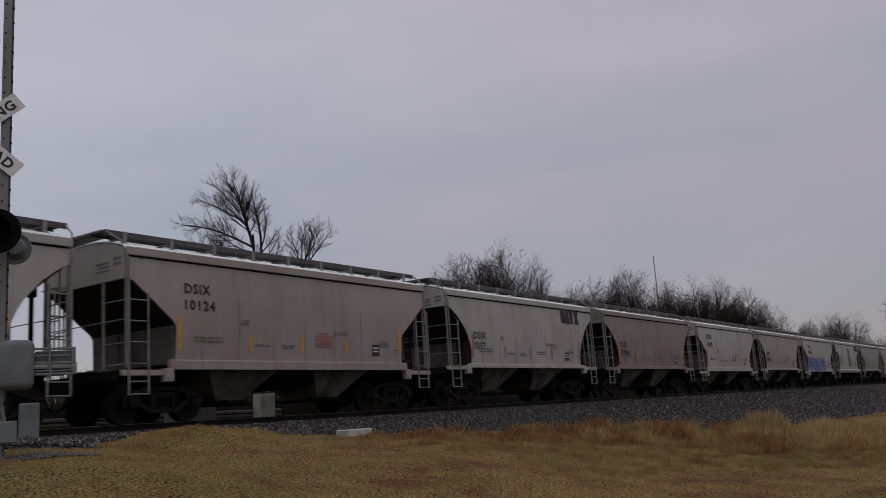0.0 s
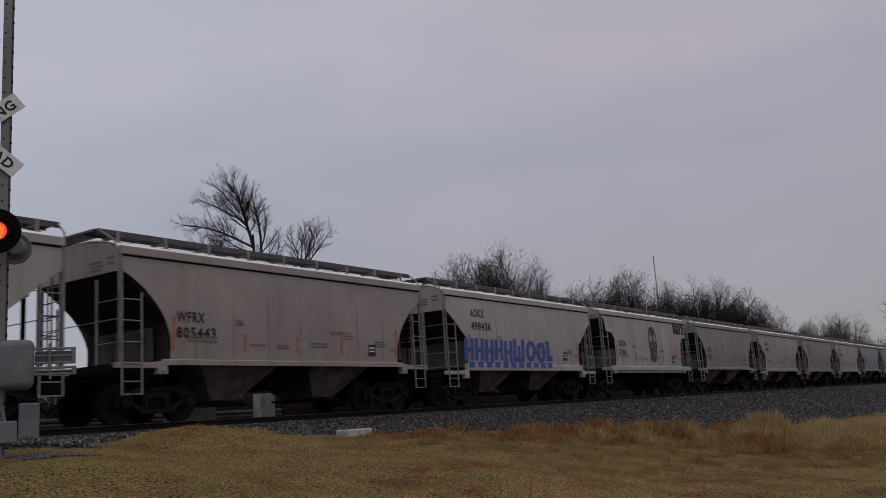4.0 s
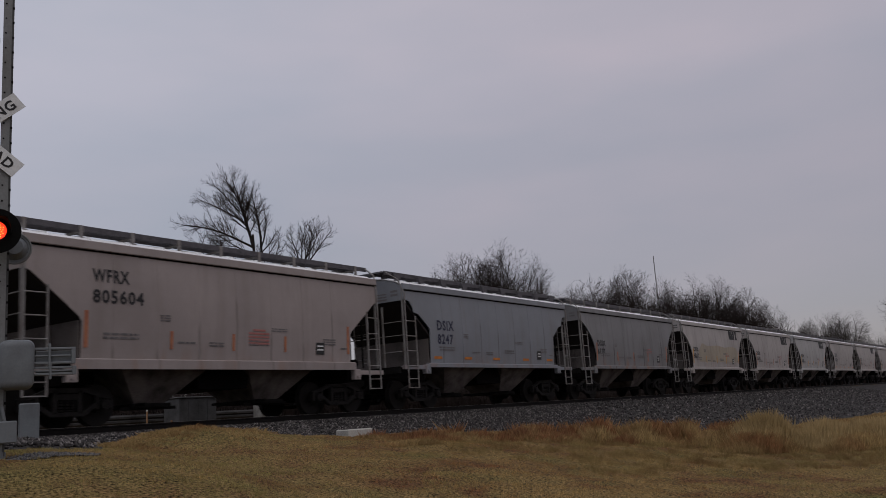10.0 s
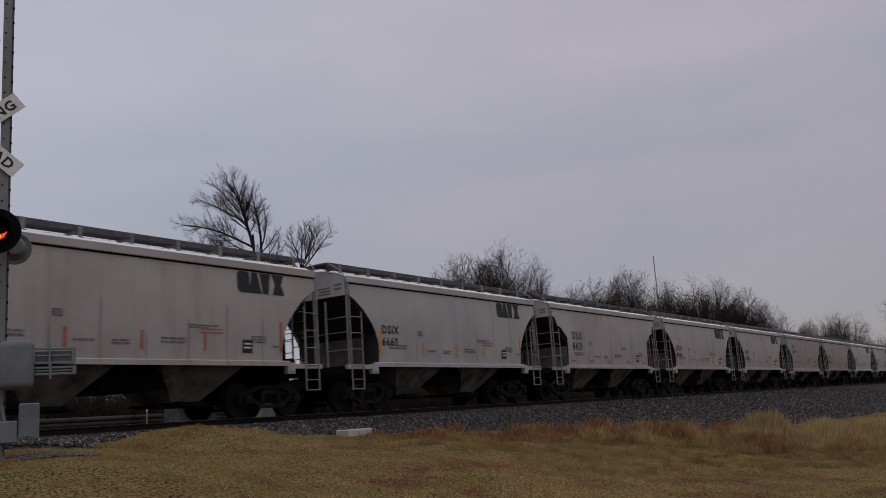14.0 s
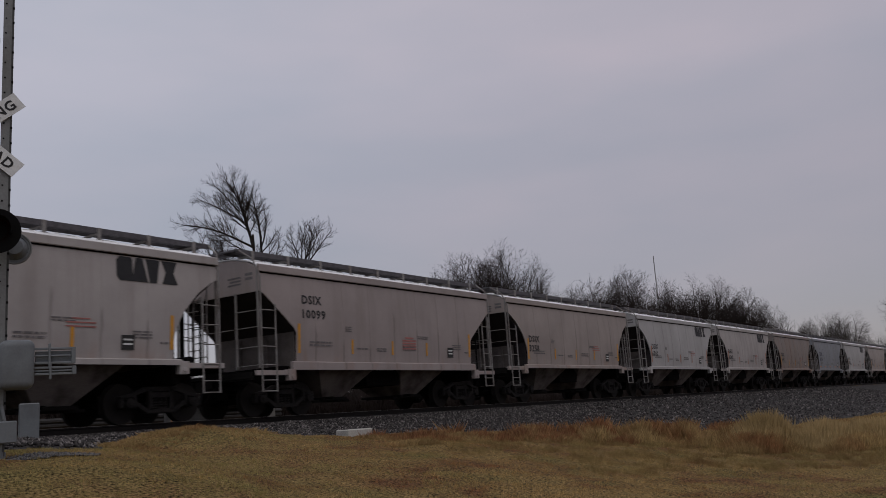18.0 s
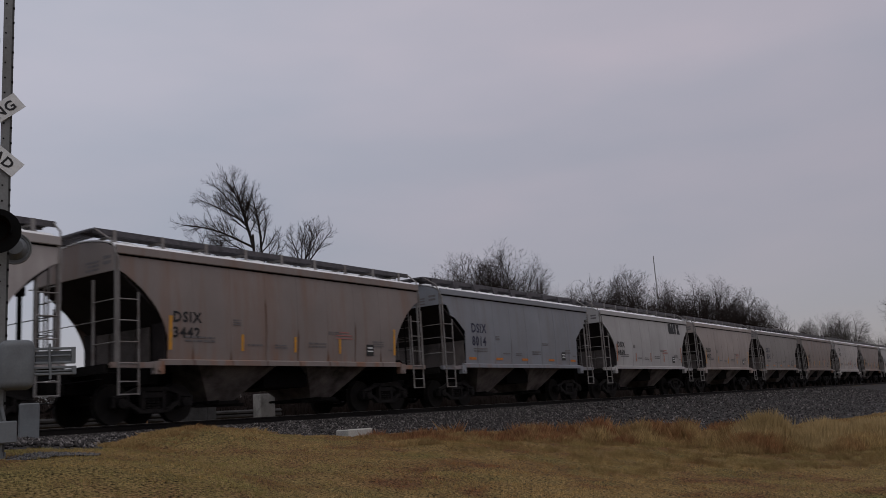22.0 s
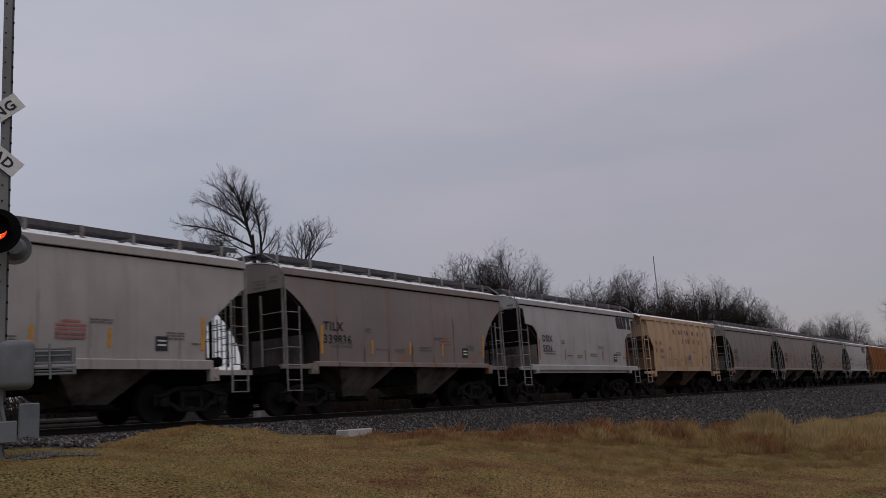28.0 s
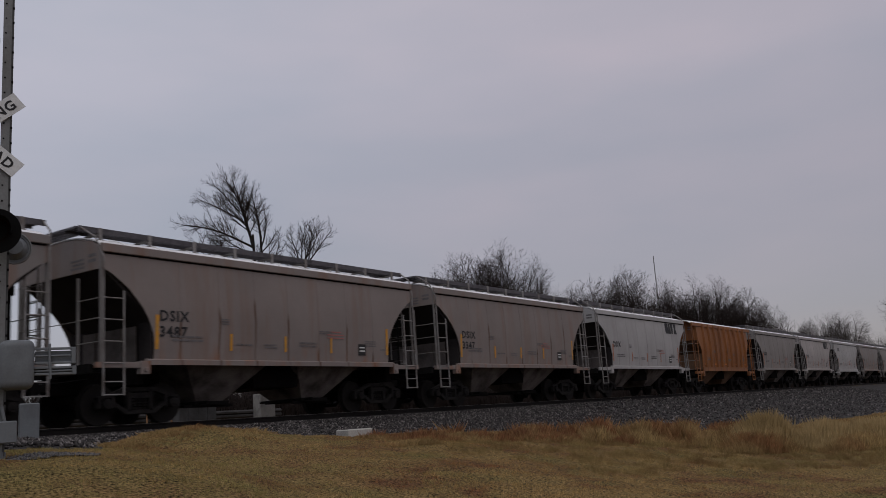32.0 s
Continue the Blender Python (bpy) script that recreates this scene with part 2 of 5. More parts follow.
speck_mix = sn_.new("ShaderNodeMixRGB")
speck_mix.inputs[0].default_value = 0.82
sl_.new(old, speck_mix.inputs[1])
sl_.new(speck.outputs[0], speck_mix.inputs[2])
sl_.new(speck_mix.outputs[0], sn_["Principled BSDF"].inputs["Base Color"])
M_GRAVEL = material("pale_gravel", (0.11, 0.105, 0.102), rough=0.95, var=0.25, scale=8.0, fine=30.0, second=(0.07, 0.067, 0.066), rand=0.7)
M_EARTH = material("dormant_lawn_thatch", (0.165, 0.110, 0.046), rough=1.0, var=1.4, scale=0.9, fine=27.0, bump=1.0, second=(0.105, 0.085, 0.032), spec=0.05, third=(0.105, 0.054, 0.027), third_scale=0.7)
M_GRASS = material("dry_lawn_blades", (0.41, 0.272, 0.105), rough=0.95, var=0.25, scale=0.30, fine=2.0, second=(0.28, 0.18, 0.07), spec=0.05, rand=0.55, third=(0.27, 0.125, 0.055), third_scale=0.7)
M_VERGE = material("rough_verge_blades", (0.36, 0.25, 0.11), rough=0.95, var=0.25, scale=0.5, fine=2.0, second=(0.24, 0.16, 0.07), spec=0.05, rand=0.3, third=(0.22, 0.11, 0.05), third_scale=0.6)
M_TALL = material("dry_prairie_grass", (0.40, 0.29, 0.14), rough=0.95, var=0.2, scale=0.6, fine=3.0, second=(0.27, 0.19, 0.085), spec=0.05, rand=0.2)
M_BARK = material("grey_brown_bark", (0.028, 0.023, 0.021), rough=0.95, var=0.3, scale=3.0, bump=0.3, spec=0.1)
M_TWIG = material("bare_twig_bark", (0.034, 0.026, 0.0235), rough=0.95, var=0.3, scale=1.0, spec=0.1)
M_GALV = material("weathered_aluminium", (0.19, 0.195, 0.19), rough=0.6, metal=0.2, var=0.12, scale=4.0, second=(0.17, 0.17, 0.165))
M_FLANGE = material("shade_dark_aluminium", (0.075, 0.076, 0.074), rough=0.7, metal=0.2, var=0.2, scale=4.0)
M_CASE = material("grey_case_paint", (0.15, 0.163, 0.17), rough=0.55, var=0.08, scale=2.0, second=(0.115, 0.122, 0.127))
M_SIGNBLACK = material("black_signal_paint", (0.008, 0.008, 0.008), rough=0.9, var=0.1, spec=0.05)
M_CABINET = material("weathered_cabinet_paint", (0.085, 0.085, 0.087), rough=0.7, var=0.15, scale=2.0, second=(0.05, 0.05, 0.05), spec=0.15)
M_OLDCONC = material("grey_old_concrete", (0.25, 0.24, 0.225), rough=0.9, var=0.15, scale=4.0, second=(0.15, 0.145, 0.135), bump=0.3)
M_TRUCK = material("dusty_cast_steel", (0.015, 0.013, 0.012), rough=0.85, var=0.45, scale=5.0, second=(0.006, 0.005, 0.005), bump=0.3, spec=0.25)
M_GUARD = material("dull_galvanised_beam", (0.055, 0.053, 0.052), rough=0.8, var=0.4, scale=1.2, second=(0.02, 0.019, 0.018), spec=0.1)
M_WHITE = material("white_sign_sheeting", (0.66, 0.67, 0.66), rough=0.45, var=0.06, scale=3.0, second=(0.52, 0.52, 0.50))
M_CONCRETE = material("weathered_concrete", (0.44, 0.42, 0.38), rough=0.9, var=0.15, scale=5.0, bump=0.3)
M_POST_OR = material("faded_orange_marker", (0.30, 0.17, 0.09), rough=0.6, var=0.1)


def glow(name, colour, strength):
    m = bpy.data.materials.new(name)
    m.use_nodes = True
    p = m.node_tree.nodes["Principled BSDF"]
    p.inputs["Base Color"].default_value = (*colour, 1)
    p.inputs["Emission Color"].default_value = (*colour, 1)
    p.inputs["Emission Strength"].default_value = strength
    return m


M_RED_LIT = glow("lit_red_lens", (1.0, 0.045, 0.015), 1.3)
M_AMBER_LIT = glow("lit_lamp_core", (1.0, 0.42, 0.06), 1.8)


# ---------------------------------------------------------------- mesh helpers
def add_box(bm, x0, x1, y0, y1, z0, z1):
    v = [bm.verts.new((x, y, z)) for x in (x0, x1) for y in (y0, y1) for z in (z0, z1)]
    for f in ((0, 1, 3, 2), (4, 6, 7, 5), (0, 4, 5, 1), (2, 3, 7, 6), (0, 2, 6, 4), (1, 5, 7, 3)):
        bm.faces.new([v[i] for i in f])


def add_tube(bm, a, b, r, n=6, r2=None, caps=True):
    a, b = Vector(a), Vector(b)
    d = (b - a).normalized()
    u = d.orthogonal().normalized()
    w = d.cross(u)
    r2 = r if r2 is None else r2
    ring = []
    for c, rr in ((a, r), (b, r2)):
        ring.append([bm.verts.new(c + (u * math.cos(2 * math.pi * i / n) + w * math.sin(2 * math.pi * i / n)) * rr) for i in range(n)])
    for i in range(n):
        bm.faces.new((ring[0][i], ring[0][(i + 1) % n], ring[1][(i + 1) % n], ring[1][i]))
    if caps:
        bm.faces.new(ring[0][::-1])
        bm.faces.new(ring[1])


def add_prism(bm, pts, axis, lo, hi):
    """A polygon in the plane across an axis, drawn out from lo to hi. pts in the order of the two other axes."""
    def at(p, h):
        return {"x": (h, p[0], p[1]), "y": (p[0], h, p[1]), "z": (p[0], p[1], h)}[axis]
    a = [bm.verts.new(at(p, lo)) for p in pts]
    b = [bm.verts.new(at(p, hi)) for p in pts]
    k = len(pts)
    bm.faces.new(a)
    bm.faces.new(b[::-1])
    for i in range(k):
        bm.faces.new((a[i], b[i], b[(i + 1) % k], a[(i + 1) % k]))


def add_frustum(bm, top, z1, bot, z0):
    """A four-sided funnel between two rectangles (x0, x1, y0, y1)."""
    def ring(q, z):
        return [bm.verts.new(c) for c in ((q[0], q[2], z), (q[1], q[2], z), (q[1], q[3], z), (q[0], q[3], z))]
    a, b = ring(bot, z0), ring(top, z1)
    bm.faces.new(a[::-1])
    bm.faces.new(b)
    for i in range(4):
        bm.faces.new((a[i], a[(i + 1) % 4], b[(i + 1) % 4], b[i]))


def mesh_of(bm, name, mat, smooth=False, bevel=0.0):
    if bevel:
        bmesh.ops.bevel(bm, geom=list(bm.edges), offset=bevel, segments=1, affect="EDGES")
    bmesh.ops.recalc_face_normals(bm, faces=list(bm.faces))
    me = bpy.data.meshes.new(name)
    bm.to_mesh(me)
    bm.free()
    me.materials.append(mat)
    if smooth:
        for f in me.polygons:
            f.use_smooth = True
    return me


def part(name, bm, mat, parent, label="", at=None, smooth=False, bevel=0.0):
    me = bm if isinstance(bm, bpy.types.Mesh) else mesh_of(bm, name, mat, smooth, bevel)
    ob = new(name, me)
    ob.parent = parent
    if at is not None:
        ob.matrix_basis = at
    return tagged(ob, label)


def raw_mesh(name, verts, faces, mat):
    me = bpy.data.meshes.new(name)
    verts = np.asarray(verts, dtype=np.float32)
    faces = np.asarray(faces, dtype=np.int32)
    me.vertices.add(len(verts))
    me.vertices.foreach_set("co", verts.ravel())
    k = faces.shape[1]
    me.loops.add(faces.size)
    me.loops.foreach_set("vertex_index", faces.ravel())
    me.polygons.add(len(faces))
    me.polygons.foreach_set("loop_start", np.arange(0, faces.size, k, dtype=np.int32))
    me.update(calc_edges=True)
    me.materials.append(mat)
    return me


WORDS = {}


def make_words(bodies):
    """Letters one unit high in the built-in font, kept as points and faces."""
    made = []
    for body in sorted(bodies):
        cu = bpy.data.curves.new("letters", "FONT")
        cu.body, cu.size, cu.extrude, cu.resolution_u = body, 1.0, 0.0, 2
        cu.offset, cu.space_character = 0.028, 1.14
        ob = bpy.data.objects.new("letters", cu)
        scene.collection.objects.link(ob)
        made.append((body, ob, cu))
    bpy.context.view_layer.update()
    for body, ob, cu in made:
        me = bpy.data.meshes.new_from_object(ob)
        lo = min(v.co.x for v in me.vertices)
        WORDS[body] = [(v.co.x - lo, v.co.y) for v in me.vertices], [tuple(f.vertices) for f in me.polygons]
        bpy.data.objects.remove(ob)
        bpy.data.curves.remove(cu)
        bpy.data.meshes.remove(me)


def text_mesh(body, size, mat, width=None):
    """Flat letters in the XZ plane, facing -Y, starting at the origin."""
    pts, faces = WORDS[body]
    k = width / max(x for x, _ in pts) if width else size
    me = bpy.data.meshes.new("letters")
    me.from_pydata([(x * k, 0.0, z * size) for x, z in pts], [], faces)
    me.materials.append(mat)
    return me


# ---------------------------------------------------------------- ground, ballast, track
def smooth(t):
    t = min(1.0, max(0.0, t))
    return t * t * (3 - 2 * t)


def ground_z(x, y):
    near = smooth((9.5 - x) / 3.0)
    top = -0.42 - 0.022 * max(0.0, min(x, 15.0) - 8.0) - 0.052 * max(0.0, min(x, 40.0) - 15.0) + 0.10 * near - 0.07 * smooth((x - 11.0) / 3.0)
    if y < 14.5:
        z = -1.9 + (top + 1.9) * smooth((y - 2.0) / (11.5 - 1.1 * near))
        z += 0.27 * math.exp(-((x - 10.7) / (1.3 if x < 10.7 else 2.8)) ** 2 - ((y - 12.9) / 1.1) ** 2)
    elif y < 23.0:
        z = top - 0.25
    else:
        z = -0.75 + 0.75 * smooth((y - 23) / 5) - 0.9 * smooth((y - 38) / 25)
    return z + 0.055 * noise.noise((x * 0.45, y * 0.45, 3.1)) + 0.035 * noise.noise((x * 1.7, y * 1.7, 9.0))


def steps(parts):
    out = []
    for a, b, n in parts:
        out += [a + (b - a) * i / n for i in range(n)]
    return out + [parts[-1][1]]


gx = steps([(-3000, -400, 5), (-400, -40, 9), (-40, 0, 16), (0, 45, 120), (45, 120, 60), (120, 400, 20), (400, 3500, 8)])
gy = steps([(-3000, -300, 5), (-300, -20, 8), (-20, 0, 10), (0, 24, 70), (24, 60, 16), (60, 400, 12), (400, 3500, 8)])
gv = [(x, y, ground_z(x, y)) for x in gx for y in gy]
ny = len(gy)
gf = [(i * ny + j, (i + 1) * ny + j, (i + 1) * ny + j + 1, i * ny + j + 1) for i in range(len(gx) - 1) for j in range(ny - 1)]
ground = tagged(new("ground", raw_mesh("ground", gv, gf, M_EARTH)), "dormant tan and olive lawn on rolling ground", "ground", kind="structure")
for poly in ground.data.polygons:
    poly.use_smooth = True


def toe(x):
    """Where the near foot of the ballast meets the grass."""
    return 13.75 - 1.75 * smooth((9.9 - x) / 2.4) - 1.5 * smooth((x - 20) / 8) - 1.2 * smooth((x - 28) / 16) - 3.0 * smooth((x - 38) / 30) + 0.22 * noise.noise((x * 0.5, 0.0, 7.0)) + 0.12 * noise.noise((x * 1.9, 0.0, 3.0))


def ballast_z(x, y):
    rise = 0.22 * smooth((10.5 - x) / 2.5)
    if 16.9 <= y <= 20.3:
        z = -0.20 + rise * (17.6 - min(y, 17.6)) / 0.7
    elif y < 16.9:
        t = (16.9 - y) / (16.9 - toe(x))
        z = -0.20 + rise * (1 - t) + (ground_z(x, min(toe(x), 14.4)) + 0.225) * min(t, 1.0) if t <= 1 else ground_z(x, y) - 0.1 * (t - 1)
    else:
        z = -0.20 - 0.85 * (y - 20.3) / 2.2
    return z + 0.03 * noise.noise((x * 1.3, y * 1.3, 5.0))


bx = steps([(-400, -30, 20), (-30, 0, 20), (0, 60, 120), (60, 160, 50), (160, 900, 30)])
bv, bf = [], []
rows_n = 17
for x in bx:
    t0 = toe(x)
    ys = [t0 - 0.3 + (16.9 - t0 + 0.3) * i / 9 for i in range(10)] + [17.6, 18.6, 19.6, 20.3, 21.0, 21.8, 22.5]
    bv += [(x, y, ballast_z(x, y)) for y in ys]
for i in range(len(bx) - 1):
    for j in range(rows_n - 1):
        bf.append((i * rows_n + j, (i + 1) * rows_n + j, (i + 1) * rows_n + j + 1, i * rows_n + j + 1))
ballast = tagged(new("ballast", raw_mesh("ballast", bv, bf, M_BALLAST)), "grey crushed rock ballast bank under the track", "ballast", kind="structure")

rng = np.random.default_rng(4)


def scatter_stones(name, count, xr, size, lab):
    unit = np.array([(1, 0, 0), (-1, 0, 0), (0, 1, 0), (0, -1, 0), (0, 0, 1), (0, 0, -1)], float)
    tri = np.array([(0, 2, 4), (2, 1, 4), (1, 3, 4), (3, 0, 4), (2, 0, 5), (1, 2, 5), (3, 1, 5), (0, 3, 5)])
    V, F = [], []
    for i in range(count):
        x = rng.uniform(*xr)
        t0 = toe(x)
        y = t0 - 0.06 + (17.6 - t0) * rng.random()
        s = size * rng.uniform(0.55, 1.25)
        q = unit * s * rng.uniform(0.55, 1.1, (6, 1))
        a = rng.uniform(0, 6.28)
        ca, sa = math.cos(a), math.sin(a)
        b = rng.uniform(-0.7, 0.7)
        q = q @ np.array([(ca, sa, 0), (-sa, ca, 0), (0, 0, 1)]) @ np.array([(math.cos(b), 0, math.sin(b)), (0, 1, 0), (-math.sin(b), 0, math.cos(b))])
        F.append(tri + 6 * len(V))
        V.append(q + (x, y, ballast_z(x, y) + 0.012))
    return tagged(new(name, raw_mesh(name, np.concatenate(V), np.concatenate(F), M_STONE)), lab, "stones", kind="stuff")


scatter_stones("ballast_stones", 36000, (3, 34), 0.037, "loose angular grey ballast stones on the bank")
scatter_stones("ballast_stones", 13000, (34, 90), 0.06, "loose angular grey ballast stones on the bank")

gravel_v, gravel_f = [], []
for i in range(700):
    a, rr = rng.uniform(0, 6.28), math.sqrt(rng.random())
    x, y = 6.75 + 0.62 * rr * math.cos(a), 10.75 + 0.30 * rr * math.sin(a)
    q = np.array([(1, 0, 0), (-1, 0, 0), (0, 1, 0), (0, -1, 0), (0, 0, 1), (0, 0, -1)], float) * 0.019 * rng.uniform(0.5, 1.3, (6, 1))
    gravel_f.append(np.array([(0, 2, 4), (2, 1, 4), (1, 3, 4), (3, 0, 4), (2, 0, 5), (1, 2, 5), (3, 1, 5), (0, 3, 5)]) + 6 * i)
    gravel_v.append(q + (x, y, ground_z(x, y) + 0.012))
tagged(new("gravel", raw_mesh("gravel", np.concatenate(gravel_v), np.concatenate(gravel_f), M_GRAVEL)), "fine grey gravel on the ground beside the signal", "gravel", kind="stuff")

track = tagged(new("track"), "single railway track on timber ties in grey ballast", "track", kind="structure")
for side in (-1, 1):
    bm = bmesh.new()
    y = TRACK_Y + side * 0.752
    add_prism(bm, [(y - 0.07, -0.178), (y + 0.07, -0.178), (y + 0.07, -0.165), (y + 0.01, -0.14), (y + 0.01, -0.045), (y + 0.035, -0.035), (y + 0.035, -0.004),
                   (y - 0.035, -0.004), (y - 0.035, -0.035), (y - 0.01, -0.045), (y - 0.01, -0.14), (y - 0.07, -0.165)], "x", -400, 900)
    rail = part("rail", bm, M_RAIL, track, "brown steel rail with a worn head")
    bm = bmesh.new()
    add_box(bm, -400, 900, y - 0.033, y + 0.033, -0.004, 0.0)
    part("rail_head", bm, M_RAILHEAD, rail, "bright worn running surface")
bm = bmesh.new()
add_box(bm, -0.115, 0.115, -1.3, 1.3, -0.36, -0.182)
tie_mesh = mesh_of(bm, "tie", M_TIE, bevel=0.012)
for i in range(180):
    part("tie", tie_mesh, M_TIE, track, at=pose(-6 + i * 0.5, TRACK_Y + 0.03 * math.sin(i * 5.1), 0))


# ---------------------------------------------------------------- grass
def blades(name, spots, height, width, lean, per, mat, lab, kindly="grass", spread=None, short=False):
    """Tufts of thin upright tapered blades, a triangle pair each (short ones a single triangle), all one sheet of stuff."""
    S = np.repeat(np.array([(x, y, ground_z(x, y), hk) for x, y, hk in spots]), per, axis=0)
    n = len(S)
    a, r = rng.uniform(0, 6.28, n), rng.uniform(0, spread or width * 5, n)
    h = height * S[:, 3] * rng.uniform(0.5, 1.2, n)
    x, y, z = S[:, 0] + r * np.cos(a), S[:, 1] + r * np.sin(a), S[:, 2]
    la, lk, wa = rng.uniform(0, 6.28, n), rng.random(n), rng.uniform(0, 3.14, n)
    lx, ly = lean * h * np.cos(la) * lk, lean * h * np.sin(la) * lk
    wx, wy = width * np.cos(wa), width * np.sin(wa)
    if short:
        V = np.stack([np.stack(q, 1) for q in ((x - wx, y - wy, z - 0.01), (x + wx, y + wy, z - 0.01), (x + lx, y + ly, z + h))], 1).reshape(-1, 3)
        return tagged(new(name, raw_mesh(name, V, np.arange(3 * n).reshape(-1, 3), mat)), lab, kindly, kind="stuff")
    V = np.stack([np.stack(q, 1) for q in ((x - wx, y - wy, z - 0.02), (x + wx, y + wy, z - 0.02),
                  (x + lx * 0.4 + wx * 0.6, y + ly * 0.4 + wy * 0.6, z + h * 0.55), (x + lx, y + ly, z + h))], 1).reshape(-1, 3)
    k = 4 * np.arange(n)[:, None]
    F = np.concatenate([k + (0, 1, 2), k + (0, 2, 3)], 1).reshape(-1, 3)
    return tagged(new(name, raw_mesh(name, V, F, mat)), lab, kindly, kind="stuff")


def gravelly(x, y):
    """Bare gravel round the signal, with a few islands of grass."""
    patch = ((x - 6.75) / 0.5) ** 2 + ((y - 10.75) / 0.22) ** 2 + 0.9 * noise.noise((x * 2.5, y * 2.5, 2.0)) < 0.9
    return patch or (y > toe(x) - 0.1 and noise.noise((x * 0.9, y * 0.9, 8.0)) < 0.3)


M_HUMMOCK = material("matted_olive_grass", (0.285, 0.205, 0.085), rough=0.95, var=0.3, scale=1.3, fine=3.0, second=(0.15, 0.112, 0.045), spec=0.05, rand=0.3, third=(0.20, 0.125, 0.055), third_scale=0.9)
M_OLIVE = material("olive_lawn_blades", (0.325, 0.275, 0.105), rough=0.95, var=0.25, scale=0.5, fine=2.0, second=(0.21, 0.185, 0.065), spec=0.05, rand=0.4, third=(0.30, 0.20, 0.08), third_scale=0.9)
lawn, olive = [], []
while len(lawn) + len(olive) < 98000:
    d = 6.0 + 32.0 * rng.random() ** 1.55
    b = rng.uniform(2, 68)
    a = radians(b)
    x, y = d * math.cos(a), d * math.sin(a)
    if 0.5 < y < toe(x) + 0.1 and not (x < 8.8 and y > 9.0 and gravelly(x, y)):
        clump = noise.noise((x * 4.5, y * 4.5, 4.0))
        if clump > -0.3 or rng.random() < 0.6:
            green = 0.95 * smooth((b - 32) / 16) + 0.7 * smooth((20 - b) / 9) + 0.7 * noise.noise((x * 0.7, y * 0.7, 5.0))
            (olive if rng.random() < green else lawn).append((x, y, 0.6 + 0.6 * max(0.0, noise.noise((x * 0.6, y * 0.6, 1.0)) + 0.3) + 0.8 * max(0.0, clump)))
blades("lawn_grass", lawn, 0.033, 0.0019, 1.1, 5, M_GRASS, "short dry tan and reddish lawn grass", spread=0.045, short=True)
blades("lawn_grass", olive, 0.033, 0.0019, 1.1, 5, M_OLIVE, "short olive lawn grass between dry patches", spread=0.045, short=True)

# verge: rough dry grass along the ballast foot, tall prairie clumps further on
edge = []
for i in range(4600):
    x = rng.uniform(8.9, 60) if i % 2 else rng.uniform(8.9, 17)
    k = 0.5 + 0.9 * max(0.0, noise.noise((x * 1.1, 0.0, 5.0)) + 0.25)
    edge.append((x, toe(x) + 0.05 - abs(rng.normal(0, 0.5)) * (1.0 if x > 12 else 1.7), rng.uniform(0.4, 1.0) * k * (0.62 - 0.2 * smooth((x - 11.5) / 2) + 0.5 * smooth((x - 19) / 3))))
blades("verge_grass", edge, 0.15, 0.0018, 1.4, 14, M_VERGE, "rough dry grass along the foot of the ballast", spread=0.045)


def tall_stand(cx, cy, rx, ry, count, height, lab, mat=None, lean=0.4):
    spots = []
    for _ in range(int(count * 2.6)):
        a, r = rng.uniform(0, 6.28), rng.random() ** 0.62
        x, y = cx + rx * r * math.cos(a), cy + ry * r * math.sin(a)
        spots.append((x, y, (1.1 - 0.75 * r * r) * rng.uniform(0.8, 1.05) * (1 + 0.3 * noise.noise((x * 1.3, y * 1.3, 2.0)))))
    return blades("tall_grass", spots, height, 0.0012, lean, 17, mat or M_TALL, lab, spread=0.20)


tall_stand(23.9, 6.5, 1.7, 0.8, 520, 0.72, "clump of tall pale feathery prairie grass", lean=0.34)
tall_stand(25.6, 5.4, 2.4, 0.75, 520, 0.60, "clump of tall pale feathery prairie grass", lean=0.34)
tall_stand(28.6, 4.8, 3.0, 0.7, 360, 0.58, "clump of tall pale feathery prairie grass", lean=0.34)
tall_stand(22.6, 6.3, 2.0, 0.8, 300, 0.40, "low brown dry grass at the foot of the tall clump", M_VERGE, 0.5)
tall_stand(25.4, 4.7, 3.0, 0.6, 300, 0.34, "low brown dry grass at the foot of the tall clump", M_VERGE, 0.5)
rough = []
while len(rough) < 6400:
    x = 13.5 + 34.0 * rng.random() ** 1.2
    lo = 10.6 - 4.6 * smooth((x - 15) / 12)
    y = lo + (toe(x) - lo) * rng.random()
    k = noise.noise((x * 0.55, y * 0.8, 6.0)) - 0.22 * smooth((19 - x) / 4)
    if k > -0.18 and rng.random() < 0.35 + k * 1.6:
        rough.append((x, y, 0.30 + 1.0 * max(0.0, k + 0.1)))
blades("rough_grass", rough, 0.17, 0.0016, 1.4, 14, M_VERGE, "rough uncut reddish-tan grass tussocks", spread=0.08)
hummocks = []
while len(hummocks) < 7000:
    x, y = 14.2 + 12.5 * rng.random(), 3.0 + 8.5 * rng.random()
    k = noise.noise((x * 1.5, y * 1.5, 12.0)) + 0.45 * noise.noise((x * 4.2, y * 4.2, 1.0))
    if x > 14.4 + 1.9 * max(0.0, 6.3 - y) + 0.5 * noise.noise((x * 0.8, y * 0.8, 2.0)) and y < toe(x) and k > 0.0:
        hummocks.append((x, y, 0.5 + 1.5 * min(k, 0.7)))
blades("hummock_grass", hummocks, 0.12, 0.0018, 1.2, 14, M_HUMMOCK, "matted olive and tan hummocks of uncut grass", spread=0.08, short=True)
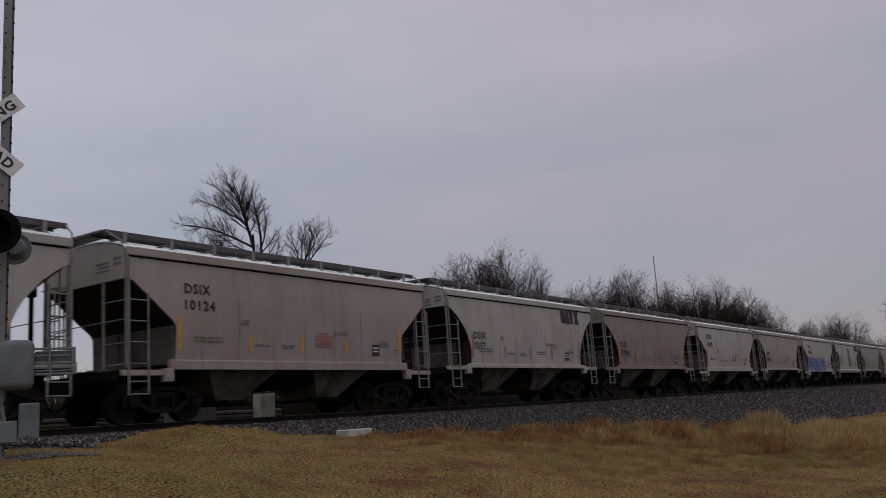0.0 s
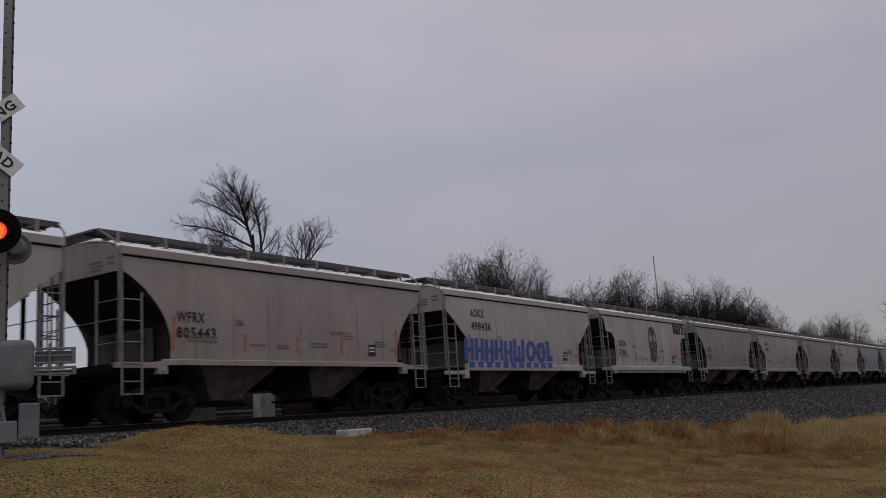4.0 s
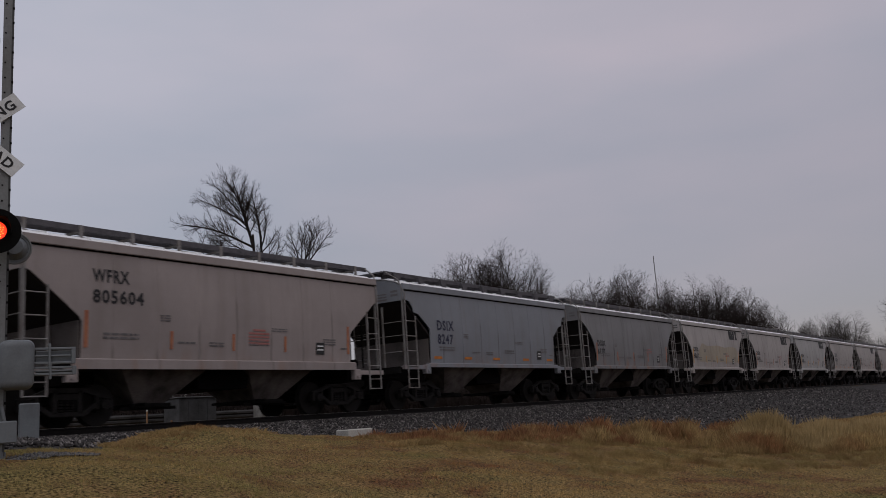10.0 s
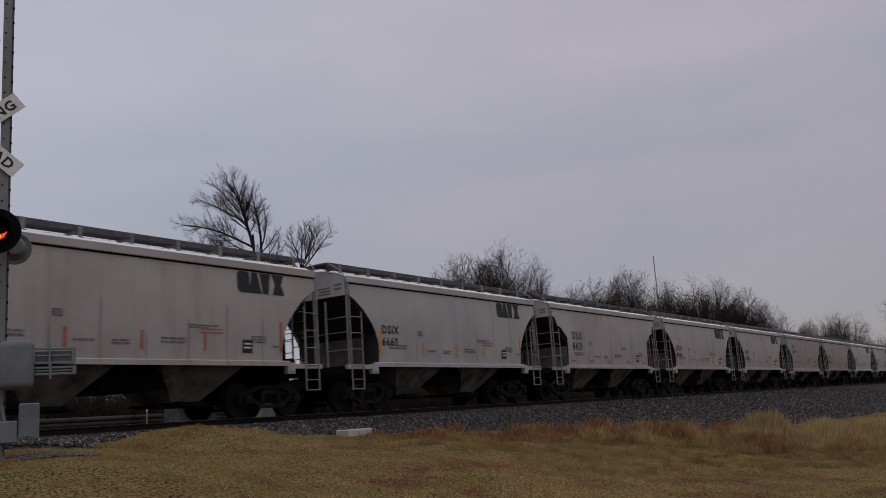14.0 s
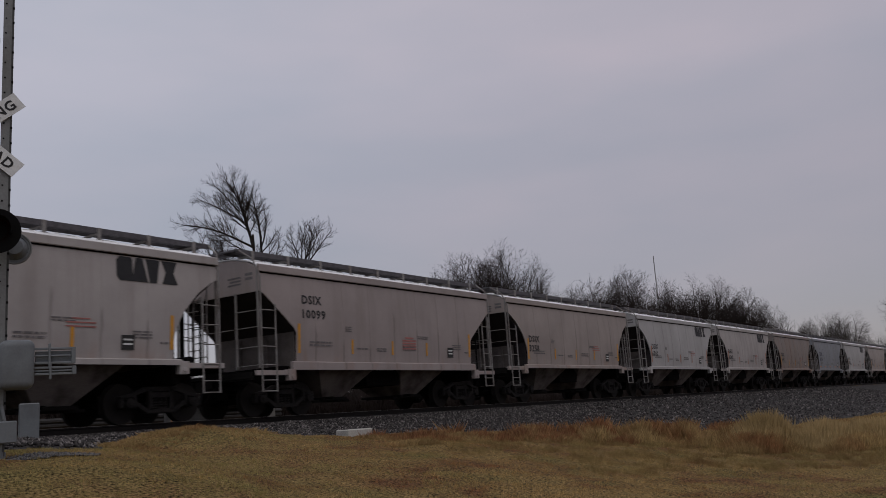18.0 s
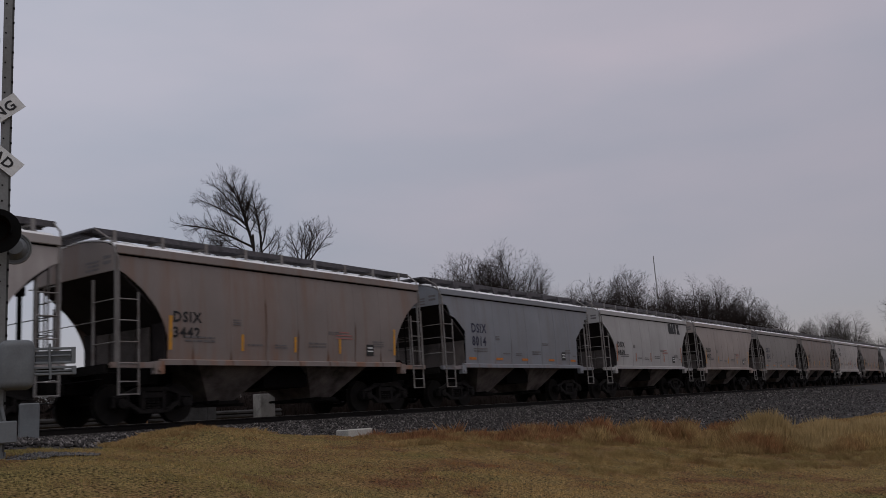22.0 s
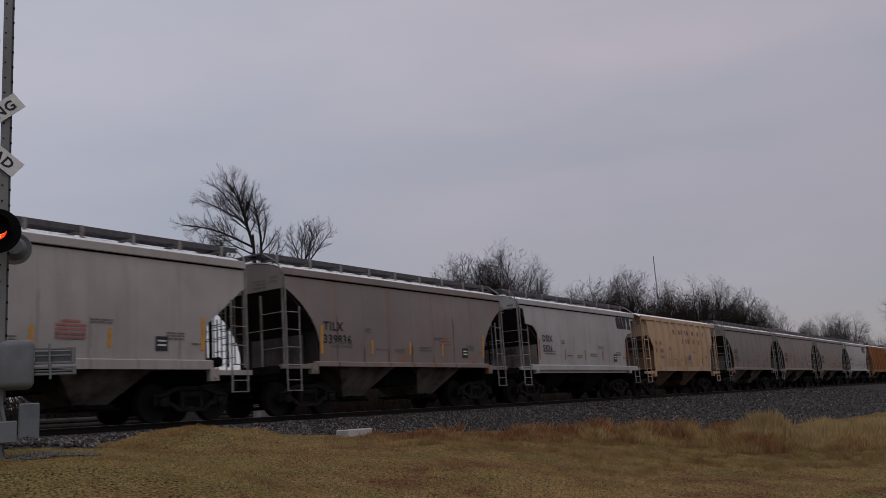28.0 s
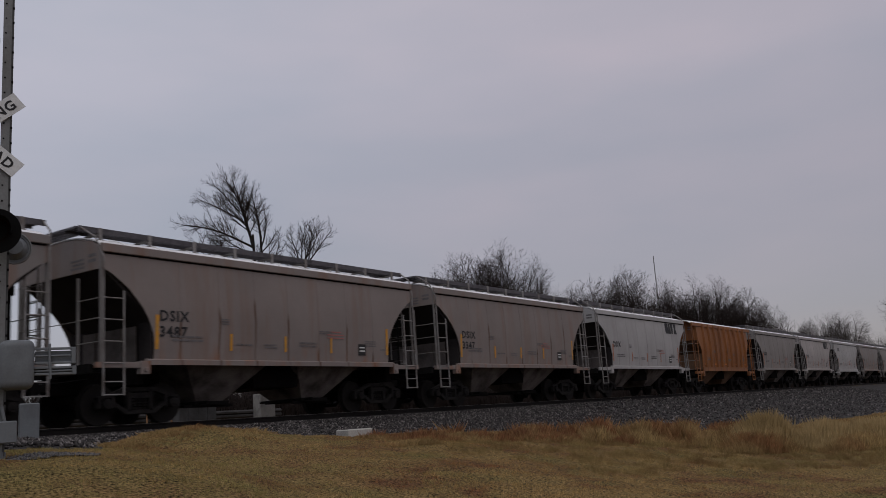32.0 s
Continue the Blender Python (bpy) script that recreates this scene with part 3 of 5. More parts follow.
M_RED = material("reddish_bunch_grass", (0.25, 0.118, 0.056), rough=0.95, var=0.25, scale=0.9, fine=3.0, second=(0.13, 0.066, 0.037), spec=0.05, rand=0.35, third=(0.34, 0.23, 0.10), third_scale=1.1)
tufts = random.Random(8)
for i in range(15):
    f = i / 14
    tall_stand(20.2 + 13.5 * f + tufts.uniform(-0.3, 0.3), 12.2 - 2.6 * f - tufts.uniform(0.0, 0.9), tufts.uniform(0.5, 1.2), tufts.uniform(0.3, 0.5), int(tufts.uniform(30, 62)),
               tufts.uniform(0.34, 0.50), "low clump of reddish dry grass beside the ballast", M_RED, 0.6)
for i in range(46):         # low reddish bunches down the shoulder of the bank
    f = tufts.random()
    x = 15.2 + 6.4 * f
    tall_stand(x, 12.9 - 3.0 * tufts.random() * (0.45 + f), tufts.uniform(0.35, 0.8), tufts.uniform(0.2, 0.4), int(tufts.uniform(10, 22)), tufts.uniform(0.14, 0.26),
               "low bunch of reddish dry grass on the bank", M_RED, 0.6)
for x, y, h in ((20.7, 9.7, 0.42), (21.6, 8.9, 0.36), (22.7, 9.5, 0.46), (23.4, 8.5, 0.44), (24.6, 8.9, 0.5), (25.9, 8.0, 0.46), (22.4, 7.7, 0.34), (27.4, 7.4, 0.5)):
    tall_stand(x, y, 0.55, 0.35, 30, h, "rounded tuft of tan bunch grass", M_VERGE, 0.5)
tall_stand(18.75, 12.75, 0.16, 0.16, 6, 0.34, "small spiky dry grass tuft", M_RED, 1.0)

# ---------------------------------------------------------------- hopper cars
HALF = 5.69            # half the length of the body, post to post
EAVE, SILL = 3.58, 1.22
NEAR = -1.60           # the side that faces the camera


def cut_profile(kind):
    """The edge of the side sheet at its end, from the eave down: (distance in from the end post, height)."""
    if kind == "round":
        shape = ((0.0, 0.0), (0.15, 0.045), (0.30, 0.115), (0.47, 0.20), (0.64, 0.32), (0.77, 0.42), (0.87, 0.53), (0.94, 0.63), (0.985, 0.73), (1.0, 0.82))
        return [(1.36 * a, 3.22 - 2.0 * b) for a, b in shape] + [(1.36, SILL)]
    if kind == "straight":
        return [(0.0, 3.06), (0.14, 3.0), (1.24, 2.12), (1.32, 2.0), (1.32, SILL)]
    if kind == "open":
        return [(0.70, 3.57), (0.70, 2.78), (1.20, 2.20), (1.24, SILL)]
    if kind == "stepped":
        return [(0.03, 3.44), (0.38, 3.41), (0.44, 2.82), (1.0, 2.76), (1.32, 2.46), (1.34, SILL)]
    return [(0.0, 3.25), (0.30, 3.22), (0.44, 3.0), (0.48, 2.86), (0.75, 2.80), (1.32, 2.36), (1.34, SILL)]


def bulge(z):
    """The side's outward bow at a height."""
    return 0.05 * math.sin(math.pi * (z - SILL) / (EAVE - SILL))


def side_mesh(kind, mat, ribbed):
    """One side sheet: a plate with shaped ends, slightly bowed, with lapped weld seams."""
    prof = cut_profile(kind)
    zs = sorted({round(p[1], 3) for p in prof} | {round(SILL + (EAVE - SILL) * i / 8, 3) for i in range(9)})

    def inset(z):
        if z >= prof[0][1]:
            return prof[0][0] if z < EAVE - 0.001 or kind == "open" else 0.0
        for (a, za), (b, zb) in zip(prof, prof[1:]):
            if zb <= z <= za:
                return a + (b - a) * (za - z) / max(za - zb, 1e-6)
        return prof[-1][0]
    bm = bmesh.new()
    inner, outer = [], []
    cols = 14
    for z in zs:
        e = HALF - inset(z)
        outer.append([bm.verts.new((-e + 2 * e * i / cols, NEAR - bulge(z), z)) for i in range(cols + 1)])
        inner.append([bm.verts.new((-e + 2 * e * i / cols, NEAR - bulge(z) + 0.03, z)) for i in range(cols + 1)])
    for r in range(len(zs) - 1):
        for i in range(cols):
            bm.faces.new((outer[r][i], outer[r][i + 1], outer[r + 1][i + 1], outer[r + 1][i]))
            bm.faces.new((inner[r][i], inner[r + 1][i], inner[r + 1][i + 1], inner[r][i + 1]))
        for i, o in ((0, 1), (cols, -1)):
            bm.faces.new((outer[r][i], outer[r + 1][i], inner[r + 1][i], inner[r][i]))
    for r in (0, len(zs) - 1):
        for i in range(cols):
            bm.faces.new((outer[r][i], inner[r][i], inner[r][i + 1], outer[r][i + 1]))
    seams = [-3.6, -2.4, -1.2, 0.0, 1.2, 2.4, 3.6] if not ribbed else [-4.0 + i * 1.0 for i in range(9)]
    wid, deep = (0.012, 0.006) if not ribbed else (0.06, 0.12)
    for s in seams:
        zz = [SILL + 0.02 + (EAVE - SILL - (-0.14 if ribbed else 0.06)) * i / 6 for i in range(7)]
        for a, b in zip(zz, zz[1:]):
            q = [bm.verts.new((s + dx, NEAR - bulge(z) - d, z)) for z in (a, b) for dx, d in ((-wid, 0.0), (-wid * 0.6, deep), (wid * 0.6, deep), (wid, 0.0))]
            for i in range(3):
                bm.faces.new((q[i], q[i + 1], q[i + 5], q[i + 4]))
    return mesh_of(bm, "side_sheet", mat)


def bm_new():
    return bmesh.new()


class CarKit:
    """The meshes of one type of hopper car in one paint, shared by all cars of that kind."""
    cache = {}

    @classmethod
    def get(cls, key, build):
        if key not in cls.cache:
            cls.cache[key] = build()
        return cls.cache[key]


def eave_mesh(mat):
    bm = bm_new()
    add_prism(bm, [(NEAR - 0.04, EAVE + 0.005), (NEAR - 0.055, EAVE + 0.02), (NEAR - 0.05, EAVE + 0.19), (NEAR + 0.03, EAVE + 0.22), (NEAR + 0.03, EAVE + 0.005)], "x", -HALF - 0.02, HALF + 0.02)
    return mesh_of(bm, "eave", mat)


def eave_shade_mesh():
    # A near-black strip that paints the shade line below the eave.
    bm = bm_new()
    add_box(bm, -HALF + 0.05, HALF - 0.05, NEAR - 0.018, NEAR + 0.03, EAVE - 0.028, EAVE + 0.004)
    return mesh_of(bm, "eave_seam", M_UNDER)


def roof_mesh():
    bm = bm_new()
    pts = []
    for i in range(13):
        y = -1.58 + 3.16 * i / 12
        pts.append((y, EAVE + 0.17 + 0.34 * math.cos(y / 1.58 * math.pi / 2) ** 0.6))
    up = pts + [(y, z - 0.03) for y, z in reversed(pts)]
    add_prism(bm, up, "x", -HALF, HALF)
    for s in range(-5, 6):
        lip = [(y, z + 0.02) for y, z in pts] + [(y, z - 0.005) for y, z in reversed(pts)]
        add_prism(bm, lip, "x", s * 1.0 - 0.03, s * 1.0 + 0.03)
    return mesh_of(bm, "roof", M_ROOF)


def hatch_mesh():
    bm = bm_new()
    add_prism(bm, [(-0.33, EAVE + 0.48), (0.33, EAVE + 0.48), (0.30, EAVE + 0.57), (0.12, EAVE + 0.62), (-0.12, EAVE + 0.62), (-0.30, EAVE + 0.57)], "x", -4.7, 4.7)
    for i in range(9):
        add_box(bm, -4.5 + i * 1.1, -4.42 + i * 1.1, -0.38, 0.38, EAVE + 0.53, EAVE + 0.65)
    return mesh_of(bm, "hatch_cover", M_ROOF)


def board_mesh():
    """A running board: open grating on edge bars."""
    bm = bm_new()
    z = EAVE + 0.66
    for y, deep in ((-1.08, 0.13), (-0.88, 0.05), (-0.70, 0.05), (-0.56, 0.10)):
        add_box(bm, -HALF - 0.25, HALF + 0.25, y - 0.012, y + 0.012, z - deep, z)
    for i in range(117):
        x = -HALF - 0.2 + i * 0.0982
        add_box(bm, x - 0.014, x + 0.014, -1.08, -0.56, z - 0.035, z - 0.004)
    return mesh_of(bm, "running_board", M_GRATE)


def bracket_mesh():
    bm = bm_new()
    add_box(bm, -0.045, 0.045, -1.12, -1.09, EAVE + 0.36, EAVE + 0.66)
    add_box(bm, -0.045, 0.045, -1.12, -0.56, EAVE + 0.50, EAVE + 0.54)
    add_box(bm, -0.06, 0.06, -1.17, -1.06, EAVE + 0.35, EAVE + 0.385)
    return mesh_of(bm, "bracket", M_RAILING)


def gusset_mesh():
    """The wide tapered walkway support of the notched cars."""
    bm = bm_new()
    add_prism(bm, [(-0.07, EAVE + 0.34), (0.10, EAVE + 0.34), (0.26, EAVE + 0.62), (-0.20, EAVE + 0.62)], "y", -1.20, -1.13)
    add_box(bm, -0.04, 0.04, -1.14, -0.56, EAVE + 0.50, EAVE + 0.60)
    return mesh_of(bm, "bracket", M_GRATE)


def brake_mesh():
    """Air tank and brake gear on the end platform."""
    bm = bm_new()
    add_tube(bm, (0.36, -0.95, 1.24), (0.36, -0.25, 1.24), 0.13, 14)
    add_box(bm, 0.20, 0.29, -0.74, -0.65, 1.09, 3.02)
    add_box(bm, 0.10, 0.15, -0.20, -0.14, 1.09, 2.7)
    add_box(bm, 0.16, 0.30, -0.80, -0.60, 2.62, 2.84)
    return mesh_of(bm, "brake_gear", M_DARK, bevel=0.02)


def flush_sill_mesh(mat):
    bm = bm_new()
    add_box(bm, -4.37, 4.37, NEAR - 0.006, NEAR + 0.05, 1.10, 1.33)
    return mesh_of(bm, "side_sill", mat)


def cross_board_mesh():
    bm = bm_new()
    z = EAVE + 0.66
    for x in (-0.25, -0.08, 0.09, 0.25):
        add_box(bm, x - 0.012, x + 0.012, -1.0, 1.0, z - 0.05, z)
    for i in range(21):
        y = -0.98 + i * 0.098
        add_box(bm, -0.25, 0.25, y - 0.014, y + 0.014, z - 0.035, z - 0.004)
    return mesh_of(bm, "end_walkway", M_GRATE)


def end_plate_mesh(mat, kind):
    """The upper end plate under the roof's arch; at local x = 0, facing -X."""
    low = {"round": 3.22, "straight": 3.06, "stepped": 3.44, "notched": 3.24, "open": 2.80}[kind]
    bm = bm_new()
    pts = [(-1.60, low), (1.60, low), (1.60, EAVE + 0.05)]
    for i in range(9):
        y = 1.58 - 3.16 * i / 8
        pts.append((y, EAVE + 0.13 + 0.33 * math.cos(y / 1.58 * math.pi / 2) ** 0.6))
    pts.append((-1.60, EAVE + 0.05))
    add_prism(bm, pts, "x", -0.015, 0.02)
    return mesh_of(bm, "end_plate", mat)


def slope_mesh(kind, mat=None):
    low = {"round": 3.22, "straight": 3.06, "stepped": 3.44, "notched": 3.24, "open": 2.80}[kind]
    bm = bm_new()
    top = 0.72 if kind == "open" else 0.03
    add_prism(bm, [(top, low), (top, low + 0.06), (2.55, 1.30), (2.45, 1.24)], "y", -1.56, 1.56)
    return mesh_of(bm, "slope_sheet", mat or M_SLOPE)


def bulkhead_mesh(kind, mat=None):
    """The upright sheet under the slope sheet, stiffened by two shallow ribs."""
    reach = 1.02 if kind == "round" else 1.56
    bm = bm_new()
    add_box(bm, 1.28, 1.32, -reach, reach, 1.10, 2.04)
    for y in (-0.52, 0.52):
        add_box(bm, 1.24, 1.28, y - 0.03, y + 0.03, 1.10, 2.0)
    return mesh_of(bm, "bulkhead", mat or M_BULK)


def corner_shade_mesh():
    """An added black sheet that paints the shade in the round cut-out beside the bulkhead."""
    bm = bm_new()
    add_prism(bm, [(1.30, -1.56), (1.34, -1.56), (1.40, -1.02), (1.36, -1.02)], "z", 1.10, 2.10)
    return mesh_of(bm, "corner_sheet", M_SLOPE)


def post_mesh(mat):
    bm = bm_new()
    add_box(bm, -0.025, 0.025, -0.025, 0.025, 0.0, 1.0)
    return mesh_of(bm, "end_post", mat)


def ladder_mesh(mat=None, hooped=True):
    """A side ladder that hangs from the end of the body, at local x = 0 to 0.5."""
    bm = bm_new()
    for x in (0.0, 0.52):
        add_tube(bm, (x, NEAR - 0.06, 0.42), (x, NEAR - 0.06, 2.74 if x else 3.45), 0.024, 6)
    for z in (0.44, 0.72, 1.12, 1.60, 2.08, 2.56):
        add_tube(bm, (0.0, NEAR - 0.06, z), (0.52, NEAR - 0.06, z), 0.016, 5)
    if hooped:
        add_tube(bm, (0.0, NEAR - 0.06, 3.45), (-0.10, NEAR + 0.10, 3.92), 0.022, 6)
        add_tube(bm, (-0.10, NEAR + 0.10, 3.92), (-0.20, -1.08, EAVE + 0.63), 0.022, 6)
    for z in (1.2, 2.6):
        add_tube(bm, (0.52, NEAR - 0.06, z), (0.60, NEAR + 0.08, z), 0.014, 4)
    return mesh_of(bm, "ladder", mat or M_RAILING)


def end_ladder_mesh():
    bm = bm_new()
    for y in (-0.25, 0.25):
        add_tube(bm, (-0.05, y, 1.15), (-0.05, y, 3.2), 0.022, 6)
    for i in range(6):
        add_tube(bm, (-0.05, -0.25, 1.35 + i * 0.36), (-0.05, 0.25, 1.35 + i * 0.36), 0.014, 5)
    return mesh_of(bm, "end_ladder", M_RAILING)


def grab_mesh():
    bm = bm_new()
    add_tube(bm, (-0.03, NEAR, 2.12), (-0.03, 1.6, 2.12), 0.012, 5)
    return mesh_of(bm, "handrail", M_RAILING)


def grab_iron_mesh():
    bm = bm_new()
    add_tube(bm, (-0.03, NEAR, 0.0), (-0.03, -0.72, 0.0), 0.013, 5)
    return mesh_of(bm, "grab_iron", M_RAILING)


def sill_mesh(mat, tall):
    bm = bm_new()
    add_prism(bm, [(NEAR - 0.075, 1.09), (NEAR - 0.075, 1.205 + tall), (NEAR - 0.004, 1.235 + tall), (NEAR + 0.05, 1.235 + tall), (NEAR + 0.05, 1.12), (NEAR - 0.02, 1.09)], "x", -4.55, 4.55)
    return mesh_of(bm, "side_sill", mat)


def deep_sill_mesh(mat):
    """The long deep sill of the stepped cars, with a shadowed lower flange."""
    bm = bm_new()
    add_prism(bm, [(NEAR - 0.08, 1.02), (NEAR - 0.08, 1.19), (NEAR - 0.004, 1.235), (NEAR + 0.05, 1.235), (NEAR + 0.05, 1.02)], "x", -5.0, 5.5)
    add_box(bm, -4.3, 4.6, NEAR + 0.02, NEAR + 0.05, 0.90, 1.02)
    return mesh_of(bm, "side_sill", mat)


def end_sill_mesh(mat):
    """The low sill past the cut-out, with its jacking pad; local x = 0 at the end post."""
    bm = bm_new()
    add_box(bm, -0.16, 1.15, NEAR - 0.05, NEAR + 0.06, 1.02, 1.15)
    add_box(bm, 0.95, 1.22, NEAR - 0.08, NEAR + 0.08, 0.88, 1.18)
    add_tube(bm, (1.08, NEAR - 0.081, 0.98), (1.08, NEAR - 0.11, 0.98), 0.055, 10)
    return mesh_of(bm, "end_sill", mat, bevel=0.008)


def platform_mesh():
    bm = bm_new()
    add_box(bm, -0.20, 0.32, -1.5, 1.5, 1.03, 1.09)
    add_box(bm, -0.24, -0.16, -1.5, 1.5, 0.92, 1.12)
    return mesh_of(bm, "end_platform", M_DARK)


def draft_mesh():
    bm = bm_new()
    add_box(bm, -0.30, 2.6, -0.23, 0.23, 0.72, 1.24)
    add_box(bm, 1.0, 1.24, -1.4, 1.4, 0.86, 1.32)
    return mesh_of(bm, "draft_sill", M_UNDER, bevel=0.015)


def coupler_mesh():
    bm = bm_new()
    add_box(bm, -0.72, -0.45, -0.08, 0.08, 0.80, 0.98)
    add_prism(bm, [(-0.72, -0.12), (-0.98, -0.17), (-1.0, -0.06), (-0.86, 0.0), (-0.98, 0.10), (-0.90, 0.17), (-0.72, 0.14)], "z", 0.72, 1.02)
    return mesh_of(bm, "coupler", M_DARK, bevel=0.012)


def hose_mesh():
    bm = bm_new()
    p = [(-0.4, -0.32, 0.80), (-0.6, -0.33, 0.66), (-0.72, -0.30, 0.45), (-0.82, -0.22, 0.36)]
    for a, b in zip(p, p[1:]):
        add_tube(bm, a, b, 0.028, 6)
    add_tube(bm, (-0.3, NEAR + 0.1, 0.98), (-0.3, 1.5, 0.98), 0.02, 5)
    return mesh_of(bm, "brake_hose", M_UNDER)


def hopper_mesh(mat):
    bm = bm_new()
    add_frustum(bm, (-1.5, 1.5, -1.5, 1.5), 1.30, (-0.42, 0.42, -0.62, 0.62), 0.26)
    return mesh_of(bm, "hopper", mat)


def gate_mesh():
    bm = bm_new()
    add_box(bm, -0.55, 0.55, -0.74, 0.74, 0.17, 0.27)
    add_tube(bm, (-0.42, -1.05, 0.24), (-0.42, 1.05, 0.24), 0.04, 8)
    add_box(bm, -0.8, 0.8, -0.62, -0.57, 0.12, 0.20)
    return mesh_of(bm, "outlet_gate", M_DARK, bevel=0.01)


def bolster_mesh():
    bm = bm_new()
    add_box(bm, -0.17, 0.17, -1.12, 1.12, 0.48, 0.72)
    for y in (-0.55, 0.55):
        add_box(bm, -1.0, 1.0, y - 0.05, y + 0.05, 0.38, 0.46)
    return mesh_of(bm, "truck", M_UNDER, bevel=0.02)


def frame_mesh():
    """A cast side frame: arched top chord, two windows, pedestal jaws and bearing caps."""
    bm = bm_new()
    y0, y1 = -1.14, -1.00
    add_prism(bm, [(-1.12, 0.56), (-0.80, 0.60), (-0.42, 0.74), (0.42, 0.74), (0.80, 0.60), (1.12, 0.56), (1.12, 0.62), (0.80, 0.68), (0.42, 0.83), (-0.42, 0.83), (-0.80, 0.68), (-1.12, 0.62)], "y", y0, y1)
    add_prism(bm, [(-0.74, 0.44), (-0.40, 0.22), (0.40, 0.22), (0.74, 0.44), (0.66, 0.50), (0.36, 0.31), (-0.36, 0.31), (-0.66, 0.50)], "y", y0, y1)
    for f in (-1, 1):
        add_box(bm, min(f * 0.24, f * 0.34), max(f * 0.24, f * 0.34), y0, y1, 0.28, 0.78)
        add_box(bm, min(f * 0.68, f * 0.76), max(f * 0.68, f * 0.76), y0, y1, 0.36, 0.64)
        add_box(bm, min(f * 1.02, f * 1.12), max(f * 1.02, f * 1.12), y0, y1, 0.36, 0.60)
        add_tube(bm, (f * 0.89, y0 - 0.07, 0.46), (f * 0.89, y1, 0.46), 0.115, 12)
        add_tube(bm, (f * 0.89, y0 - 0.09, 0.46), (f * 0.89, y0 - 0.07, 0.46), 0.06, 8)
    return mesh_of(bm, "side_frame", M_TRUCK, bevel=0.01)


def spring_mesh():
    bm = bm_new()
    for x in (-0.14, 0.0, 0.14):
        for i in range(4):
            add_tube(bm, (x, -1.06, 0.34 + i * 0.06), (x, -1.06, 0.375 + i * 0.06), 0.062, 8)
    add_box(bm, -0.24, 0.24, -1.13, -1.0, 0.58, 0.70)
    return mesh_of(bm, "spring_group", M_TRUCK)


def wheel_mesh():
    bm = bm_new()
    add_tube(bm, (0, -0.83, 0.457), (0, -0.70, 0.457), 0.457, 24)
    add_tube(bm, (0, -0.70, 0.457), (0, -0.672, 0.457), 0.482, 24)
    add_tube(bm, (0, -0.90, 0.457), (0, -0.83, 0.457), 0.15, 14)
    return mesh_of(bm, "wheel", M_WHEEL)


def axle_mesh():
    bm = bm_new()
    add_tube(bm, (0, -1.1, 0.457), (0, 1.1, 0.457), 0.085, 10)
    return mesh_of(bm, "axle", M_UNDER)


def reservoir_mesh():
    bm = bm_new()
    add_tube(bm, (-0.45, 0.55, 1.38), (0.45, 0.55, 1.38), 0.17, 12)
    add_tube(bm, (0.45, 0.55, 1.38), (0.52, 0.55, 1.38), 0.17, 12, 0.08)
    return mesh_of(bm, "brake_reservoir", M_DARK)


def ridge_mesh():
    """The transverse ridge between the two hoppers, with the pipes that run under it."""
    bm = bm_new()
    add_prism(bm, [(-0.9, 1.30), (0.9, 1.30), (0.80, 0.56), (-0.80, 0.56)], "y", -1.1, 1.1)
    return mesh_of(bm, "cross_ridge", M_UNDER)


def valve_mesh():
    bm = bm_new()
    add_box(bm, -0.2, 0.15, -0.5, -0.15, 1.16, 1.55)
    return mesh_of(bm, "brake_valve", M_DARK, bevel=0.02)


def tape_mesh(h, w, mat):
    bm = bm_new()
    add_box(bm, -w / 2, w / 2, -0.004, 0.0, 0.0, h)
    return mesh_of(bm, "reflector", mat)


def bars_mesh(kind, mat):
    """Rows of short bars: small stencilled data that cannot be read."""
    r = random.Random(11 if kind == "round" else 12)
    bm = bm_new()

    def block(x, z, w, rows, h=0.045):
        for i in range(rows):
            a = x
            while a < x + w - 0.05:
                b = min(x + w, a + r.uniform(0.10, 0.30))
                add_box(bm, a, b - 0.035, -0.003, 0.0, z - i * h * 1.9, z - i * h * 1.9 + h)
                a = b
    block(-3.85, 1.74, 0.95, 2)
    block(-1.85, 1.60, 0.55, 1)
    block(-2.35, 2.22, 0.32, 3, 0.03)
    block(0.4, 1.70, 0.75, 2)
    block(3.2, 1.82, 0.55, 3, 0.035)
    block(1.2, 2.05, 0.6, 2, 0.03)
    block(-0.9, 1.62, 0.5, 2, 0.035)
    block(3.95, 1.58, 0.3, 1)
    return mesh_of(bm, "stencil", mat)


def red_bars_mesh(kind):
    bm = bm_new()
    rows = 5 if kind == "straight" else 3
    for i in range(rows):
        w = 0.36 if i else 0.22
        z = (1.98 if kind == "straight" else 2.05) - i * 0.085
        add_box(bm, -w, w, -0.003, 0.0, z, z + (0.05 if kind == "straight" else 0.03))
    return mesh_of(bm, "warning_stencil", M_REDBAR)


def end_bars_mesh():
    bm = bm_new()
    for i in range(3):
        add_box(bm, -0.022, -0.016, -0.95, -0.45 - 0.08 * (i % 2), 3.30 + i * 0.09, 3.345 + i * 0.09)
    for i in range(2):
        add_box(bm, -0.022, -0.016, -1.4, -1.12, 3.40 + i * 0.12, 3.47 + i * 0.12)
    return mesh_of(bm, "end_stencil", M_BARS)


